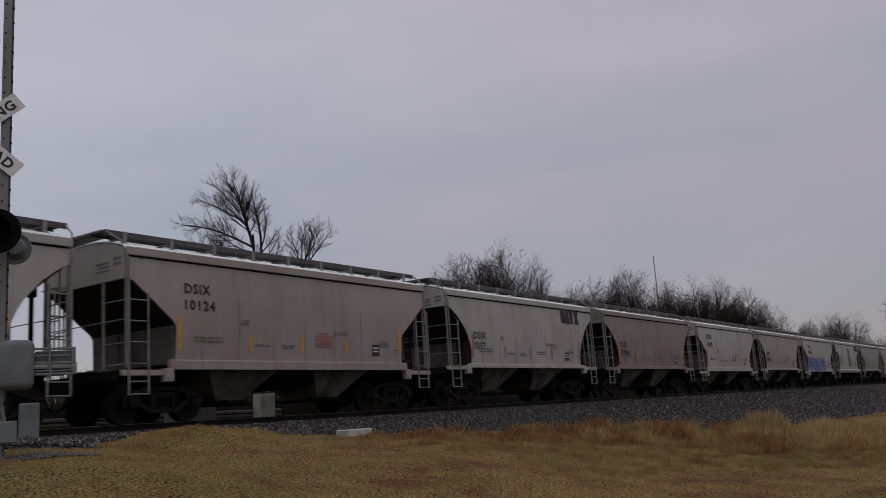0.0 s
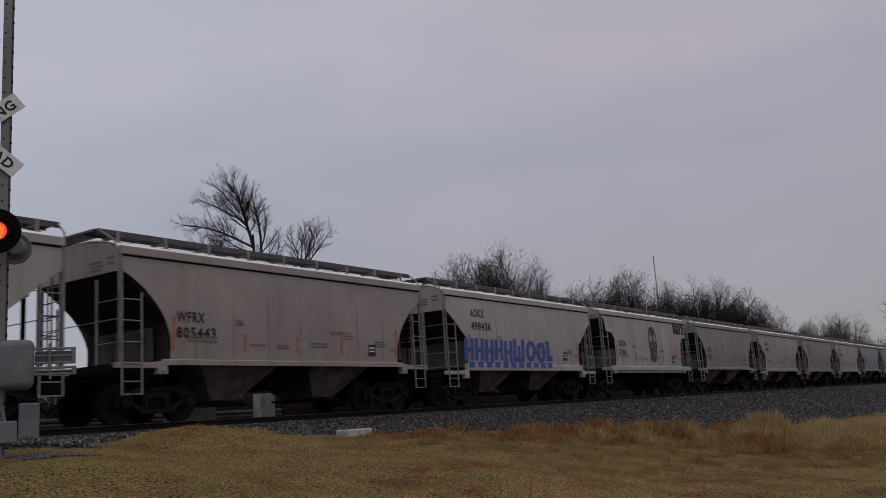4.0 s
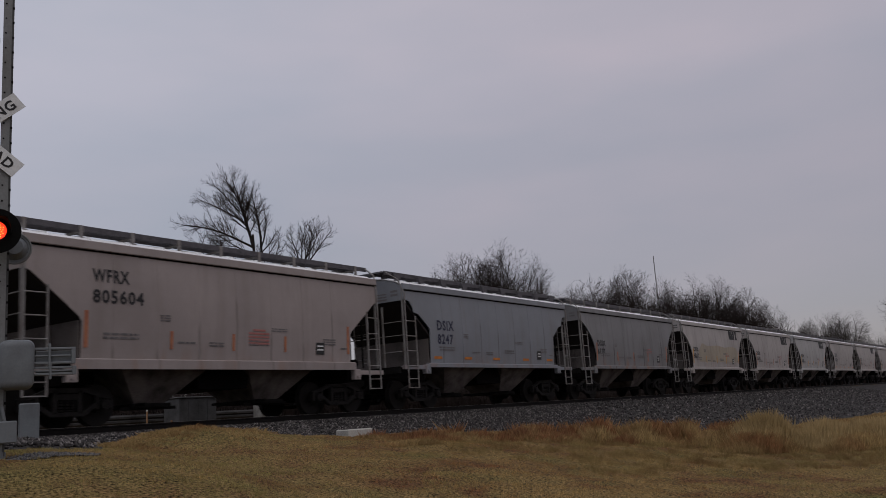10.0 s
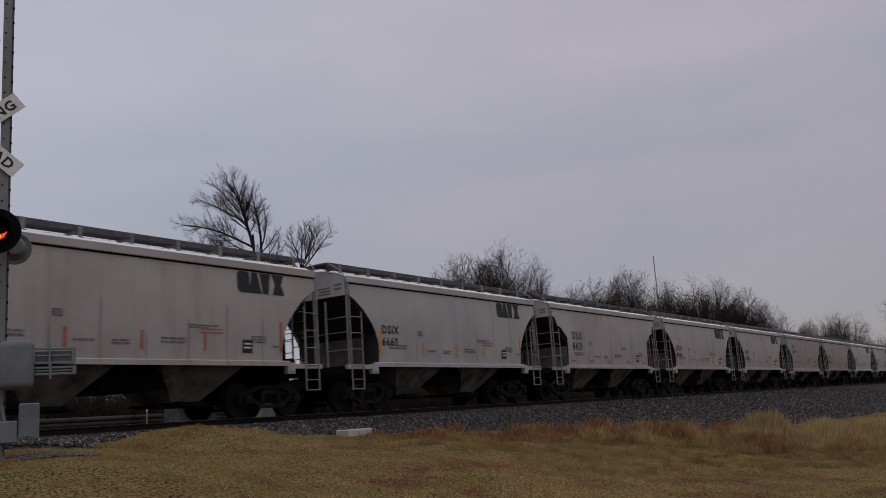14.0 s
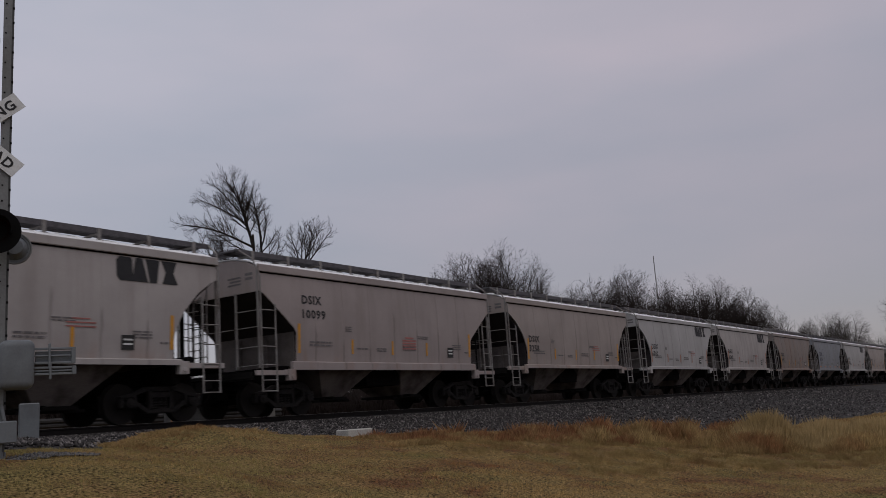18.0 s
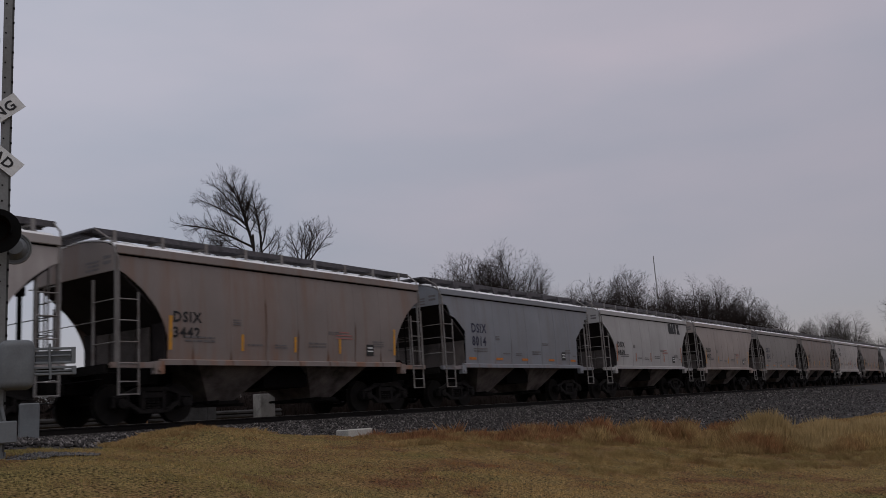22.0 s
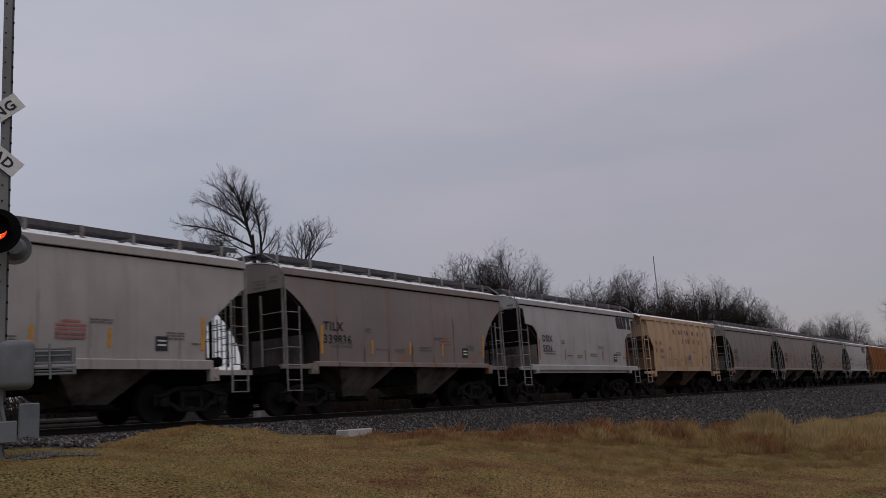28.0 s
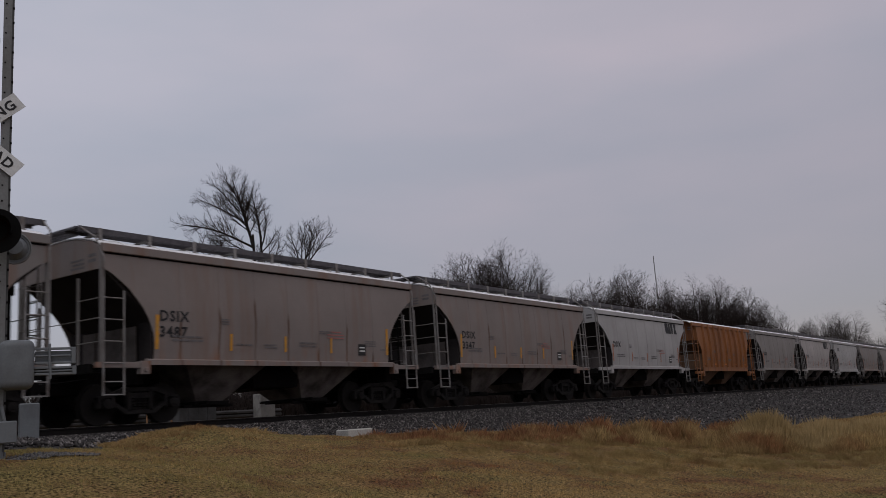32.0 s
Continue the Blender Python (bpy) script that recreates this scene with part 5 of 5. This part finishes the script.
def signal():
    s = new("crossing_signal")
    s.matrix_basis = pose(*MAST, 0, 0, FACE)
    tagged(s, "aluminium railroad crossing signal mast with white crossbuck and gate mechanism", "crossing signal")
    bm = bm_new()
    add_box(bm, -0.064, 0.064, -0.064, 0.064, 0.1, 6.6)
    part("mast", bm, M_GALV, s, "perforated square aluminium mast", bevel=0.008)
    # the shade on the mast's side is put into this channel's dark colour
    bm = bm_new()
    add_box(bm, 0.040, 0.066, -0.068, 0.062, 0.12, 6.58)
    part("mast_flange", bm, M_FLANGE, s, "side channel of the mast, coloured dark for its shade")
    bm = bm_new()
    for i in range(30):
        z = 0.4 + i * 0.21
        add_tube(bm, (-0.03, -0.068, z), (-0.03, -0.0645, z), 0.012, 8)
        add_box(bm, 0.046, 0.070, -0.071, -0.066, z - 0.075, z - 0.045)
    tagged(part("bolt_hole", bm, M_SIGNBLACK, s), kind="stuff")
    # crossbuck blades and their words
    for turn, word in ((40, "CROSSING"), (-40, "RAILROAD")):
        at = pose(-0.433, -0.09 if turn > 0 else -0.10, 4.23, 0, -turn, 0)
        bm = bm_new()
        add_box(bm, -0.76, 0.76, -0.004, 0.004, -0.115, 0.115)
        blade = part("crossbuck_blade", bm, M_WHITE, s, "white reflective crossbuck blade", at=at)
        me = text_mesh(word, 0.18, M_BLACK, 0.98)
        part("blade_word", me, M_BLACK, blade, at=pose(-0.31, -0.007, -0.064))
    # flashing lamp facing the camera: black target, hood, lens
    lamp = new_lamp(s, pose(-0.085, -0.40, 2.87), front=True)
    new_lamp(s, pose(0.13, 0.35, 2.80), front=False)
    bm = bm_new()
    add_tube(bm, (-0.085, -0.40, 2.87), (0.13, 0.35, 2.80), 0.03, 8)
    part("lamp_arm", bm, M_GALV, s)
    new_lamp(s, pose(-0.38, -0.30, 5.42), front=True)
    return s, lamp


def new_lamp(s, at, front):
    """A lamp with its round target; the front ones face the camera."""
    f = -1 if front else 1
    bm = bm_new()
    add_tube(bm, (0, 0, 0), (0, f * 0.012, 0), 0.285 if front else 0.205, 40)
    target = part("target", bm, M_SIGNBLACK if front else M_CASE, s, "round black signal target" if front else "round grey lamp back", at=at)
    bm = bm_new()
    add_tube(bm, (0, 0, 0), (0, -f * 0.14, 0), 0.16, 24, 0.10)
    part("lamp_case", bm, M_SIGNBLACK if front else M_CASE, target)
    bm = bm_new()
    for i in range(14):
        a0, a1 = radians(-20 + 220 * i / 14), radians(-20 + 220 * (i + 1) / 14)
        q = [(0.165 * math.cos(a), f * d, 0.165 * math.sin(a)) for a in (a0, a1) for d in (0.0, 0.22)]
        o = [(0.172 * math.cos(a), f * d, 0.172 * math.sin(a)) for a in (a0, a1) for d in (0.0, 0.22)]
        v = [bm.verts.new(c) for c in q + o]
        for fc in ((0, 1, 3, 2), (4, 6, 7, 5), (1, 5, 7, 3), (0, 2, 6, 4)):
            bm.faces.new([v[j] for j in fc])
    part("hood", bm, M_SIGNBLACK, target, "black visor hood")
    if not front:
        bm = bm_new()
        for i in range(24):
            a0, a1 = 2 * math.pi * i / 24, 2 * math.pi * (i + 1) / 24
            add_tube(bm, (0.205 * math.cos(a0), 0, 0.205 * math.sin(a0)), (0.205 * math.cos(a1), 0, 0.205 * math.sin(a1)), 0.014, 5, caps=False)
        part("rim", bm, M_GALV, target)
    return target


signal_post, front_lamp = signal()
# the lens glows all the time; an added black flap, hinged under the hood, drops over it to mimic the dark phase and
# lifts again
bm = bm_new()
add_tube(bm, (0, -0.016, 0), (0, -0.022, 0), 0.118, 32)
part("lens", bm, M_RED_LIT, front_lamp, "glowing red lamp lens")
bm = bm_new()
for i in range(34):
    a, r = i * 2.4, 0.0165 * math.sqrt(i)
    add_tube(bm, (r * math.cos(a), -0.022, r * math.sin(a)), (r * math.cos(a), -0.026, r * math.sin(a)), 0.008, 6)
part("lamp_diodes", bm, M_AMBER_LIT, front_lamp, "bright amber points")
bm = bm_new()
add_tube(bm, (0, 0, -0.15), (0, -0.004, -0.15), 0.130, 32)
shutter = part("shutter", bm, M_SIGNBLACK, front_lamp, "added black plate that mimics the lamp going dark")

# gate mechanism with its counterweights, on the same mast
bm = bm_new()
add_box(bm, -0.02, 0.38, -0.28, 0.10, 0.92, 1.53)
bmesh.ops.bevel(bm, geom=list(bm.edges), offset=0.09, segments=5, profile=0.5, affect="EDGES")
gate = part("gate_mechanism", bm, M_CASE, signal_post, "rounded grey gate mechanism case", smooth=True)
for x0, z0, z1 in ((0.37, 1.22, 1.43), (0.38, 1.08, 1.19)):
    bm = bm_new()
    add_box(bm, x0, x0 + 0.48, -0.16, -0.12, z1 - 0.03, z1)
    add_box(bm, x0, x0 + 0.48, -0.16, -0.12, z0, z0 + 0.03)
    add_box(bm, x0 + 0.44, x0 + 0.49, -0.17, -0.11, z0, z1)
    add_box(bm, x0 + 0.17, x0 + 0.20, -0.17, -0.10, z0 - 0.05, z1 + 0.05)
    add_box(bm, x0 + 0.02, x0 + 0.46, -0.10, -0.06, z0 + 0.03, z1 - 0.04)
    add_tube(bm, (x0, -0.14, (z0 + z1) / 2), (x0 + 0.44, -0.14, (z0 + z1) / 2), 0.014, 6)
    part("counterweight", bm, M_CASE, gate, "grey counterweight rack", bevel=0.006)
bm = bm_new()
add_box(bm, -0.07, 0.20, -0.16, 0.10, 0.27, 0.54)
part("junction_box", bm, M_CASE, signal_post, "grey junction box at the mast foot", bevel=0.015)
bm = bm_new()
for p, q in (((0.0, -0.12, 0.52), (-0.02, -0.12, 0.75)), ((-0.02, -0.12, 0.75), (-0.10, -0.10, 0.95)), ((0.06, -0.12, 0.52), (0.02, -0.11, 0.72)), ((-0.05, -0.12, 0.85), (0.02, -0.14, 1.25))):
    add_tube(bm, p, q, 0.022, 8)
part("conduit", bm, M_CASE, signal_post)
bm = bm_new()
add_tube(bm, (-0.02, 0, -0.35), (-0.02, 0, 0.17), 0.10, 16)
add_box(bm, -0.2, 0.16, -0.14, 0.16, 0.02, 0.08)
part("mast_base", bm, M_CASE, signal_post)
bm = bm_new()
add_box(bm, -0.45, -0.14, -0.3, 0.3, -0.4, 0.09)
part("footing", bm, M_CONCRETE, signal_post, "grey concrete footing", bevel=0.03)

# equipment beside the crossing
bm = bm_new()
add_box(bm, -0.165, 0.165, -0.14, 0.14, -0.3, 0.49)
cab = tagged(new("equipment_box", mesh_of(bm, "equipment_box", M_CASE, bevel=0.02)), "grey steel equipment box standing in the ballast", "equipment box")
cab.matrix_basis = pose(8.9, 15.0, -0.07, 0, 0, FACE)
bm = bm_new()
add_box(bm, -0.34, 0.34, -0.26, 0.26, -0.25, 0.10)
slab = tagged(new("concrete_slab", mesh_of(bm, "concrete_slab", M_CONCRETE, bevel=0.02)), "pale concrete block half sunk in the ballast", "concrete block")
slab.matrix_basis = pose(16.16, 13.75, -0.555, 0, 0, -14)

# far side of the crossing, seen under the cars
for x, y, h in ((19.7, 26.0, 1.3), (18.5, 23.2, 0.9), (20.9, 26.0, 0.8)):
    bm = bm_new()
    add_tube(bm, (0, 0, -0.3), (0, 0, h), 0.032, 10)
    ob = tagged(new("marker_post"), "faded orange and white plastic marker post", "marker post", "marker posts")
    ob.matrix_basis = pose(x, y, ground_z(x, y))
    part("post", bm, M_POST_OR, ob)
    bm = bm_new()
    add_tube(bm, (0, 0, h * 0.6), (0, 0, h * 0.8), 0.0345, 10)
    part("band", bm, M_WHITE, ob)
bm = bm_new()
add_box(bm, -0.25, 0.48, -0.2, 0.2, -0.5, 1.46)
bung = tagged(new("concrete_block", mesh_of(bm, "concrete_block", M_OLDCONC, bevel=0.02)), "pale upright concrete block beyond the track", "concrete block")
bung.matrix_basis = pose(23.15, 24.0, -0.55)
bm = bm_new()
add_box(bm, -0.80, 0.80, -0.35, 0.45, -0.4, 1.40)
add_box(bm, -0.84, 0.84, -0.39, 0.49, 1.40, 1.45)
for x in (-0.4, 0.0, 0.4):
    add_box(bm, x - 0.01, x + 0.01, -0.37, -0.35, -0.2, 1.34)
relay = tagged(new("relay_cabinet", mesh_of(bm, "relay_cabinet", M_CABINET, bevel=0.02)), "grey relay cabinet beyond the track", "cabinet")
relay.matrix_basis = pose(20.45, 24.6, -0.55)
guard = tagged(new("guard_rail"), "grey galvanised steel guard rail beyond the track", "guard rail")
bm = bm_new()
add_prism(bm, [(26.50, 0.12), (26.44, 0.18), (26.44, 0.24), (26.50, 0.28), (26.44, 0.32), (26.44, 0.38), (26.50, 0.44), (26.53, 0.44), (26.53, 0.12)], "x", 16.0, 26.6)
part("beam", bm, M_GUARD, guard, "grey corrugated beam")
for i in range(6):
    bm = bm_new()
    add_box(bm, 16.2 + i * 2.0 - 0.06, 16.2 + i * 2.0 + 0.06, 26.53, 26.70, -0.9, 0.46)
    part("post", bm, M_TIE, guard)


# ---------------------------------------------------------------- bare trees
def grow(r, segs, p, d, length, rad, level, dens, ratio, angle, bow=0.0):
    """One limb as short straight runs, then the shoots that leave it, down to fine twigs."""
    if crown_of and level < 9:          # shoots taper out at the rounded outline of the crown
        zc, rx, rz = crown_of
        o, w = np.array((p[0] / rx, p[1] / rx, (p[2] - zc) / rz)), np.array((d[0] / rx, d[1] / rx, d[2] / rz))
        k, m = o @ w, o @ o - 1
        if k * k < (w @ w) * m:
            return
        reach = (math.sqrt(k * k - (w @ w) * m) - k) / (w @ w)
        if reach < 0.12:
            return
        length = min(length, reach * (r.uniform(0.88, 1.0) if level == 0 else r.uniform(0.82, 1.04)))
    n = max(1 if level > 2 else 2, int(length / (0.30 if level < 2 else 0.42)))
    run = length / n
    path = []
    for i in range(n):
        path.append((p, d))
        d = d + r.normal(0, 0.002 if level == 9 else 0.05, 3) + np.array((0.0, 0.0, 0.02 * (0 < level < 9)))
        if bow:
            c, s = math.cos(bow / n), math.sin(bow / n)
            d = np.array((d[0] * c + d[2] * s, d[1], d[2] * c - d[0] * s))
        d = d / math.sqrt(d @ d)
        q = p + d * run
        fall = 0.62 if level == 9 else 0.88 if crown_of else 0.72
        ra, rb = rad * (1 - fall * i / n), rad * (1 - fall * (i + 1) / n)
        segs.append((p, q, ra, rb, level))
        p = q
    if level >= len(dens):
        return
    count = int(length * dens[level] * r.uniform(0.8, 1.2)) + 1
    for c in range(count):
        t = 0.18 + 0.82 * (c + r.random()) / count
        k = min(n - 1, int(t * n))
        o, dd = path[k]
        o = o + dd * run * (t * n - k if t < 1 else 0.9)
        q = r.normal(size=3)
        side = np.array((dd[1] * q[2] - dd[2] * q[1], dd[2] * q[0] - dd[0] * q[2], dd[0] * q[1] - dd[1] * q[0]))
        side = side / (math.sqrt(side @ side) + 1e-9)
        w = angle * r.uniform(0.65, 1.25)
        e = dd * math.cos(w) + side * math.sin(w) + np.array((0.0, 0.0, 0.16))
        e = e / math.sqrt(e @ e)
        long = length * ratio[level] * (1 - 0.55 * t) * r.uniform(0.6, 1.25)
        grow(r, segs, o, e, max(long, 0.16), max(rad * (1 - 0.72 * t) * 0.55, dens_tip[0]), level + 1, dens, ratio, angle)


dens_tip = [0.008]
crown_of = []          # centre height, half width and half height of a rounded crown


def tree_meshes(seed, limbs, dens, ratio, angle=0.7, tip=0.008, sides_n=3):
    """A leafless tree. limbs: (across, height, lean in degrees, length, radius, bend in degrees, depth lean, bare)."""
    r = np.random.default_rng(seed)
    dens_tip[0] = tip
    segs = []
    for u, h, lean, length, rad, bow, deep, bare in limbs:
        a = radians(lean)
        d = np.array((math.sin(a), deep, math.cos(a)))
        grow(r, segs, np.array((u, 0.0, h)), d / np.linalg.norm(d), length, rad, 9 if bare else 0, dens, ratio, angle, radians(bow))
    out = []
    for name, mat, sides, pick in (("trunk", M_BARK, 6 if sides_n > 2 else 4, lambda v: v in (0, 9)), ("crown", M_TWIG, sides_n, lambda v: 0 < v < 9)):
        own = [q for q in segs if pick(q[4])]
        A, B = np.array([q[0] for q in own]), np.array([q[1] for q in own])
        R = np.array([(q[2], q[3]) for q in own])
        d = B - A
        d /= np.linalg.norm(d, axis=1)[:, None]
        u = np.cross(d, np.where(np.abs(d[:, 1:2]) < 0.8, (0.31, 0.77, 0.2), (1.0, 0.1, 0.0)))
        u /= np.linalg.norm(u, axis=1)[:, None]
        w = np.cross(d, u)
        V = np.stack([c + (u * math.cos(2 * math.pi * i / sides) + w * math.sin(2 * math.pi * i / sides)) * rr[:, None]
                      for c, rr in ((A, R[:, 0]), (B, R[:, 1])) for i in range(sides)], 1).reshape(-1, 3)
        base = 2 * sides * np.arange(len(own))[:, None]
        if sides > 2:
            F = np.concatenate([base + (i, (i + 1) % sides, sides + (i + 1) % sides, sides + i) for i in range(sides)])
        else:
            F = base + (0, 1, 2)
        out.append(raw_mesh(name, V, F, mat))
    return out


def tree(meshes, x, y, turn, size, lab, group=""):
    t = new("tree")
    t.matrix_basis = pose(x, y, ground_z(x, y), 0, 0, turn)
    t.scale = (size, size, size)
    tagged(t, lab, "tree", group)
    part("trunk", meshes[0], M_BARK, t)
    part("crown", meshes[1], M_TWIG, t, "fine bare twigs")
    return t


def thicket(x0, x1, y0, y1, count, height, lab, thick=0.012):
    r = np.random.default_rng(31)
    V, F = [], []
    for i in range(count):
        x, y = r.uniform(x0, x1), r.uniform(y0, y1)
        z = ground_z(x, y) - 0.05
        h = height * r.uniform(0.45, 1.1) * (0.85 + 0.4 * noise.noise((x * 0.35, y * 0.35, 2.0)))
        lx, ly = r.normal(0, 0.3), r.normal(0, 0.3)
        w = thick * r.uniform(0.6, 1.6)
        a = r.uniform(0, 3.14)
        k = len(V)
        V += [(x - w * math.cos(a), y - w * math.sin(a), z), (x + w * math.cos(a), y + w * math.sin(a), z), (x + lx, y + ly, z + h)]
        F.append((k, k + 1, k + 2))
        for _ in range(3):
            t = r.uniform(0.3, 0.9)
            bx_, by_, bz_ = x + lx * t, y + ly * t, z + h * t
            ex, ey, ez = r.normal(0, 0.3), r.normal(0, 0.3), r.uniform(0.1, 0.5)
            k = len(V)
            V += [(bx_, by_, bz_), (bx_ + w, by_, bz_ + w), (bx_ + ex, by_ + ey, bz_ + ez)]
            F.append((k, k + 1, k + 2))
    return tagged(new("thicket", raw_mesh("thicket", V, F, M_TWIG)), lab, "brush", kind="stuff")


thicket(0, 75, 27.5, 34, 13000, 1.85, "dense bare grey-brown brush beyond the track", 0.02)
thicket(17, 46, 27.5, 32, 6000, 2.3, "taller bare grey-brown brush beyond the crossing", 0.02)
thicket(60, 260, 36, 52, 12000, 4.0, "dense bare grey-brown brush under the far trees", 0.05)

ACROSS = -56.0      # turns a tree's own x axis square to the line of sight
FINE, SHORT = (6.3, 7.8, 7.2), (0.46, 0.46, 0.52)
big_tree = tree_meshes(21, [
    (0.0, -0.3, -3, 10.2, 0.19, 0, 0.0, True), (-0.48, 9.2, -14, 4.3, 0.085, -10, 0.05, False), (-0.60, 9.7, -10, 3.5, 0.06, 6, -0.12, False),
    (-0.50, 9.2, -56, 4.0, 0.07, -28, -0.1, False), (-0.95, 10.6, -50, 3.0, 0.05, -16, 0.1, False), (-1.15, 11.2, -44, 2.2, 0.04, -10, -0.15, False),
    (-0.48, 8.8, -66, 2.8, 0.045, 14, 0.2, False), (0.30, -0.3, -2, 10.2, 0.16, 0, 0.0, True), (-0.03, 9.6, -2, 2.8, 0.06, 6, 0.15, False),
    (-0.02, 9.2, 22, 2.1, 0.05, -22, -0.1, False), (0.0, 8.9, 48, 1.4, 0.04, -20, 0.1, False), (-0.03, 9.4, -12, 2.6, 0.045, 8, 0.4, False)], FINE, SHORT, 0.74, 0.0065)
tree(big_tree, 33.72, 34.6, ACROSS, 1.015, "tall leafless tree with a wide open crown beyond the track")
second = tree_meshes(5, [
    (0.0, -0.3, 0, 8.6, 0.13, 0, 0.0, True), (0.0, 8.0, 12, 2.7, 0.05, 10, 0.1, False), (0.02, 8.0, 40, 2.7, 0.05, 14, -0.15, False), (-0.02, 8.1, -14, 2.3, 0.045, 6, 0.1, False),
    (0.0, 8.2, 3, 2.4, 0.045, 22, -0.3, False), (-0.05, 7.6, -32, 1.6, 0.04, 20, 0.2, False), (0.05, 8.2, 26, 2.6, 0.045, 4, 0.25, False)], FINE, SHORT, 0.68, 0.0065)
tree(second, 35.3, 33.2, ACROSS, 1.0, "smaller leafless tree forking near the ground beyond the track")
third_tree = tree_meshes(6, [
    (0.0, -0.3, 0, 5.6, 0.13, 0, 0.0, True), (0.0, 5.2, -34, 4.4, 0.06, 18, 0.1, False), (0.0, 5.0, -16, 4.6, 0.06, -8, -0.2, False), (0.0, 5.2, 4, 4.4, 0.06, 10, 0.2, False),
    (0.0, 5.1, 24, 4.0, 0.055, 10, -0.1, False), (0.0, 5.0, -50, 4.0, 0.05, 24, -0.3, False), (0.0, 4.8, -40, 4.6, 0.05, 14, 0.35, False), (0.0, 5.1, -24, 4.4, 0.05, 4, 0.3, False)], (5.6, 6.8, 6.2), (0.42, 0.46, 0.55), 0.75)
tree(third_tree, 34.3, 36.6, ACROSS, 1.12, "dense low leafless tree behind the tall one")


def wood_limbs(seed, fork, spread, count, top):
    """A forked trunk with a fan of rising limbs."""
    q = random.Random(seed)
    out = [(0.0, -0.4, 0.0, fork + 0.6, 0.19, q.uniform(-6, 6), 0.0, True)]
    for i in range(count):
        lean = spread * (2 * (i + q.uniform(0.2, 0.8)) / count - 1)
        out.append((0.0, fork * q.uniform(0.72, 1.0), lean, (top - fork) * q.uniform(0.90, 1.06) * (0.76 + 0.24 * math.cos(2.2 * radians(lean))), q.uniform(0.09, 0.13),
                    -lean * q.uniform(0.0, 0.35), q.uniform(-0.55, 0.55), False))
    return out


WOODS = (2.9, 3.7, 3.4), (0.50, 0.50, 0.50)
variants = []
for i, (w, crown) in enumerate((((5.0, 44, 9, 14.8), (9.2, 4.1, 5.5)), ((6.2, 34, 7, 14.8), (9.9, 3.3, 4.9)), ((4.4, 50, 9, 14.6), (8.8, 4.6, 5.7)),
                                ((6.8, 32, 7, 15.0), (10.2, 3.2, 4.8)), ((5.4, 42, 8, 14.8), (9.4, 3.9, 5.3)), ((3.6, 56, 9, 14.6), (8.4, 4.8, 6.0)))):
    crown_of[:] = crown
    variants.append(tree_meshes(40 + i, wood_limbs(70 + i, *w), *WOODS, 0.80, 0.0125, 2))
crown_of.clear()
for i, (x, y, turn, size) in enumerate(((66.0, 45.3, 124, 0.97), (67.0, 43.6, 124, 1.0), (67.6, 42.7, 250, 0.98), (69.0, 40.6, 300, 1.03), (69.6, 39.4, 80, 1.0), (70.2, 38.2, 200, 0.90), (66.8, 44.4, 30, 0.99), (68.0, 42.2, 170, 0.93), (69.3, 40.0, 190, 1.05), (70.9, 37.2, 20, 0.84))):
    tree(variants[(2, 5, 0, 2, 4, 3, 0, 4, 0, 1)[i]], x, y, turn, size, "leafless grey-brown tree in a thin stand", "bare trees beyond the track")
rt = random.Random(17)
# rows of woodland: bearing from and to, distance, number, size
for b0, b1, away, number, size in ((26.0, 21.4, 100, 9, 0.97), (20.8, 16.2, 114, 12, 0.96), (20.5, 16.4, 124, 5, 0.97), (16.0, 15.1, 116, 3, 0.86), (14.9, 13.9, 122, 3, 0.78),
                                   (12.7, 9.7, 178, 8, 0.90), (9.3, 7.4, 196, 5, 0.74)):
    for i in range(number):
        b = radians(b0 + (b1 - b0) * (i + rt.uniform(-0.25, 0.25)) / max(1, number - 1))
        d = away + rt.uniform(-3, 3)
        far = away > 150
        tree(variants[rt.randrange(6)], d * math.cos(b), d * math.sin(b), rt.uniform(0, 360), size * rt.uniform(0.9, 1.06),
             "leafless grey-brown tree in a distant stand" if far else "leafless grey-brown tree in a thin stand",
             "bare trees far along the track" if far else "bare trees beyond the track")
tree(variants[2], 88.5, 8.6, 60, 0.92, "leafless tree on the near side of the track")

# radio mast far behind the trees
bm = bm_new()
add_tube(bm, (0, 0, 0), (0, 0, 26.2), 0.11, 6, 0.07)
for z in (18, 22, 25):
    add_tube(bm, (-0.3, 0, z), (0.3, 0, z), 0.03, 5)
mast = tagged(new("radio_mast", mesh_of(bm, "radio_mast", M_GALV)), "thin pale radio mast behind the trees", "mast")
mast.matrix_basis = pose(152.0, 57.1, -1.0)


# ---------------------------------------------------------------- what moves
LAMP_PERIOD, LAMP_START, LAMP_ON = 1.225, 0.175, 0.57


NUDGE = {5: -0.14, 23: -0.08, 31: -0.35, 32: 0.22, 33: 0.08}      # slack in the couplers


def motions():
    for k, car in TRAIN_CARS:
        x0 = POST0 + CAR_PITCH * k + HALF + NUDGE.get(k, 0.0)
        walk(car, [(t, pose(x0 - train_run(t), TRACK_Y, 0)) for t in range(0, 33)])
    # the added flap covers the ever-lit lens in place of switching it off
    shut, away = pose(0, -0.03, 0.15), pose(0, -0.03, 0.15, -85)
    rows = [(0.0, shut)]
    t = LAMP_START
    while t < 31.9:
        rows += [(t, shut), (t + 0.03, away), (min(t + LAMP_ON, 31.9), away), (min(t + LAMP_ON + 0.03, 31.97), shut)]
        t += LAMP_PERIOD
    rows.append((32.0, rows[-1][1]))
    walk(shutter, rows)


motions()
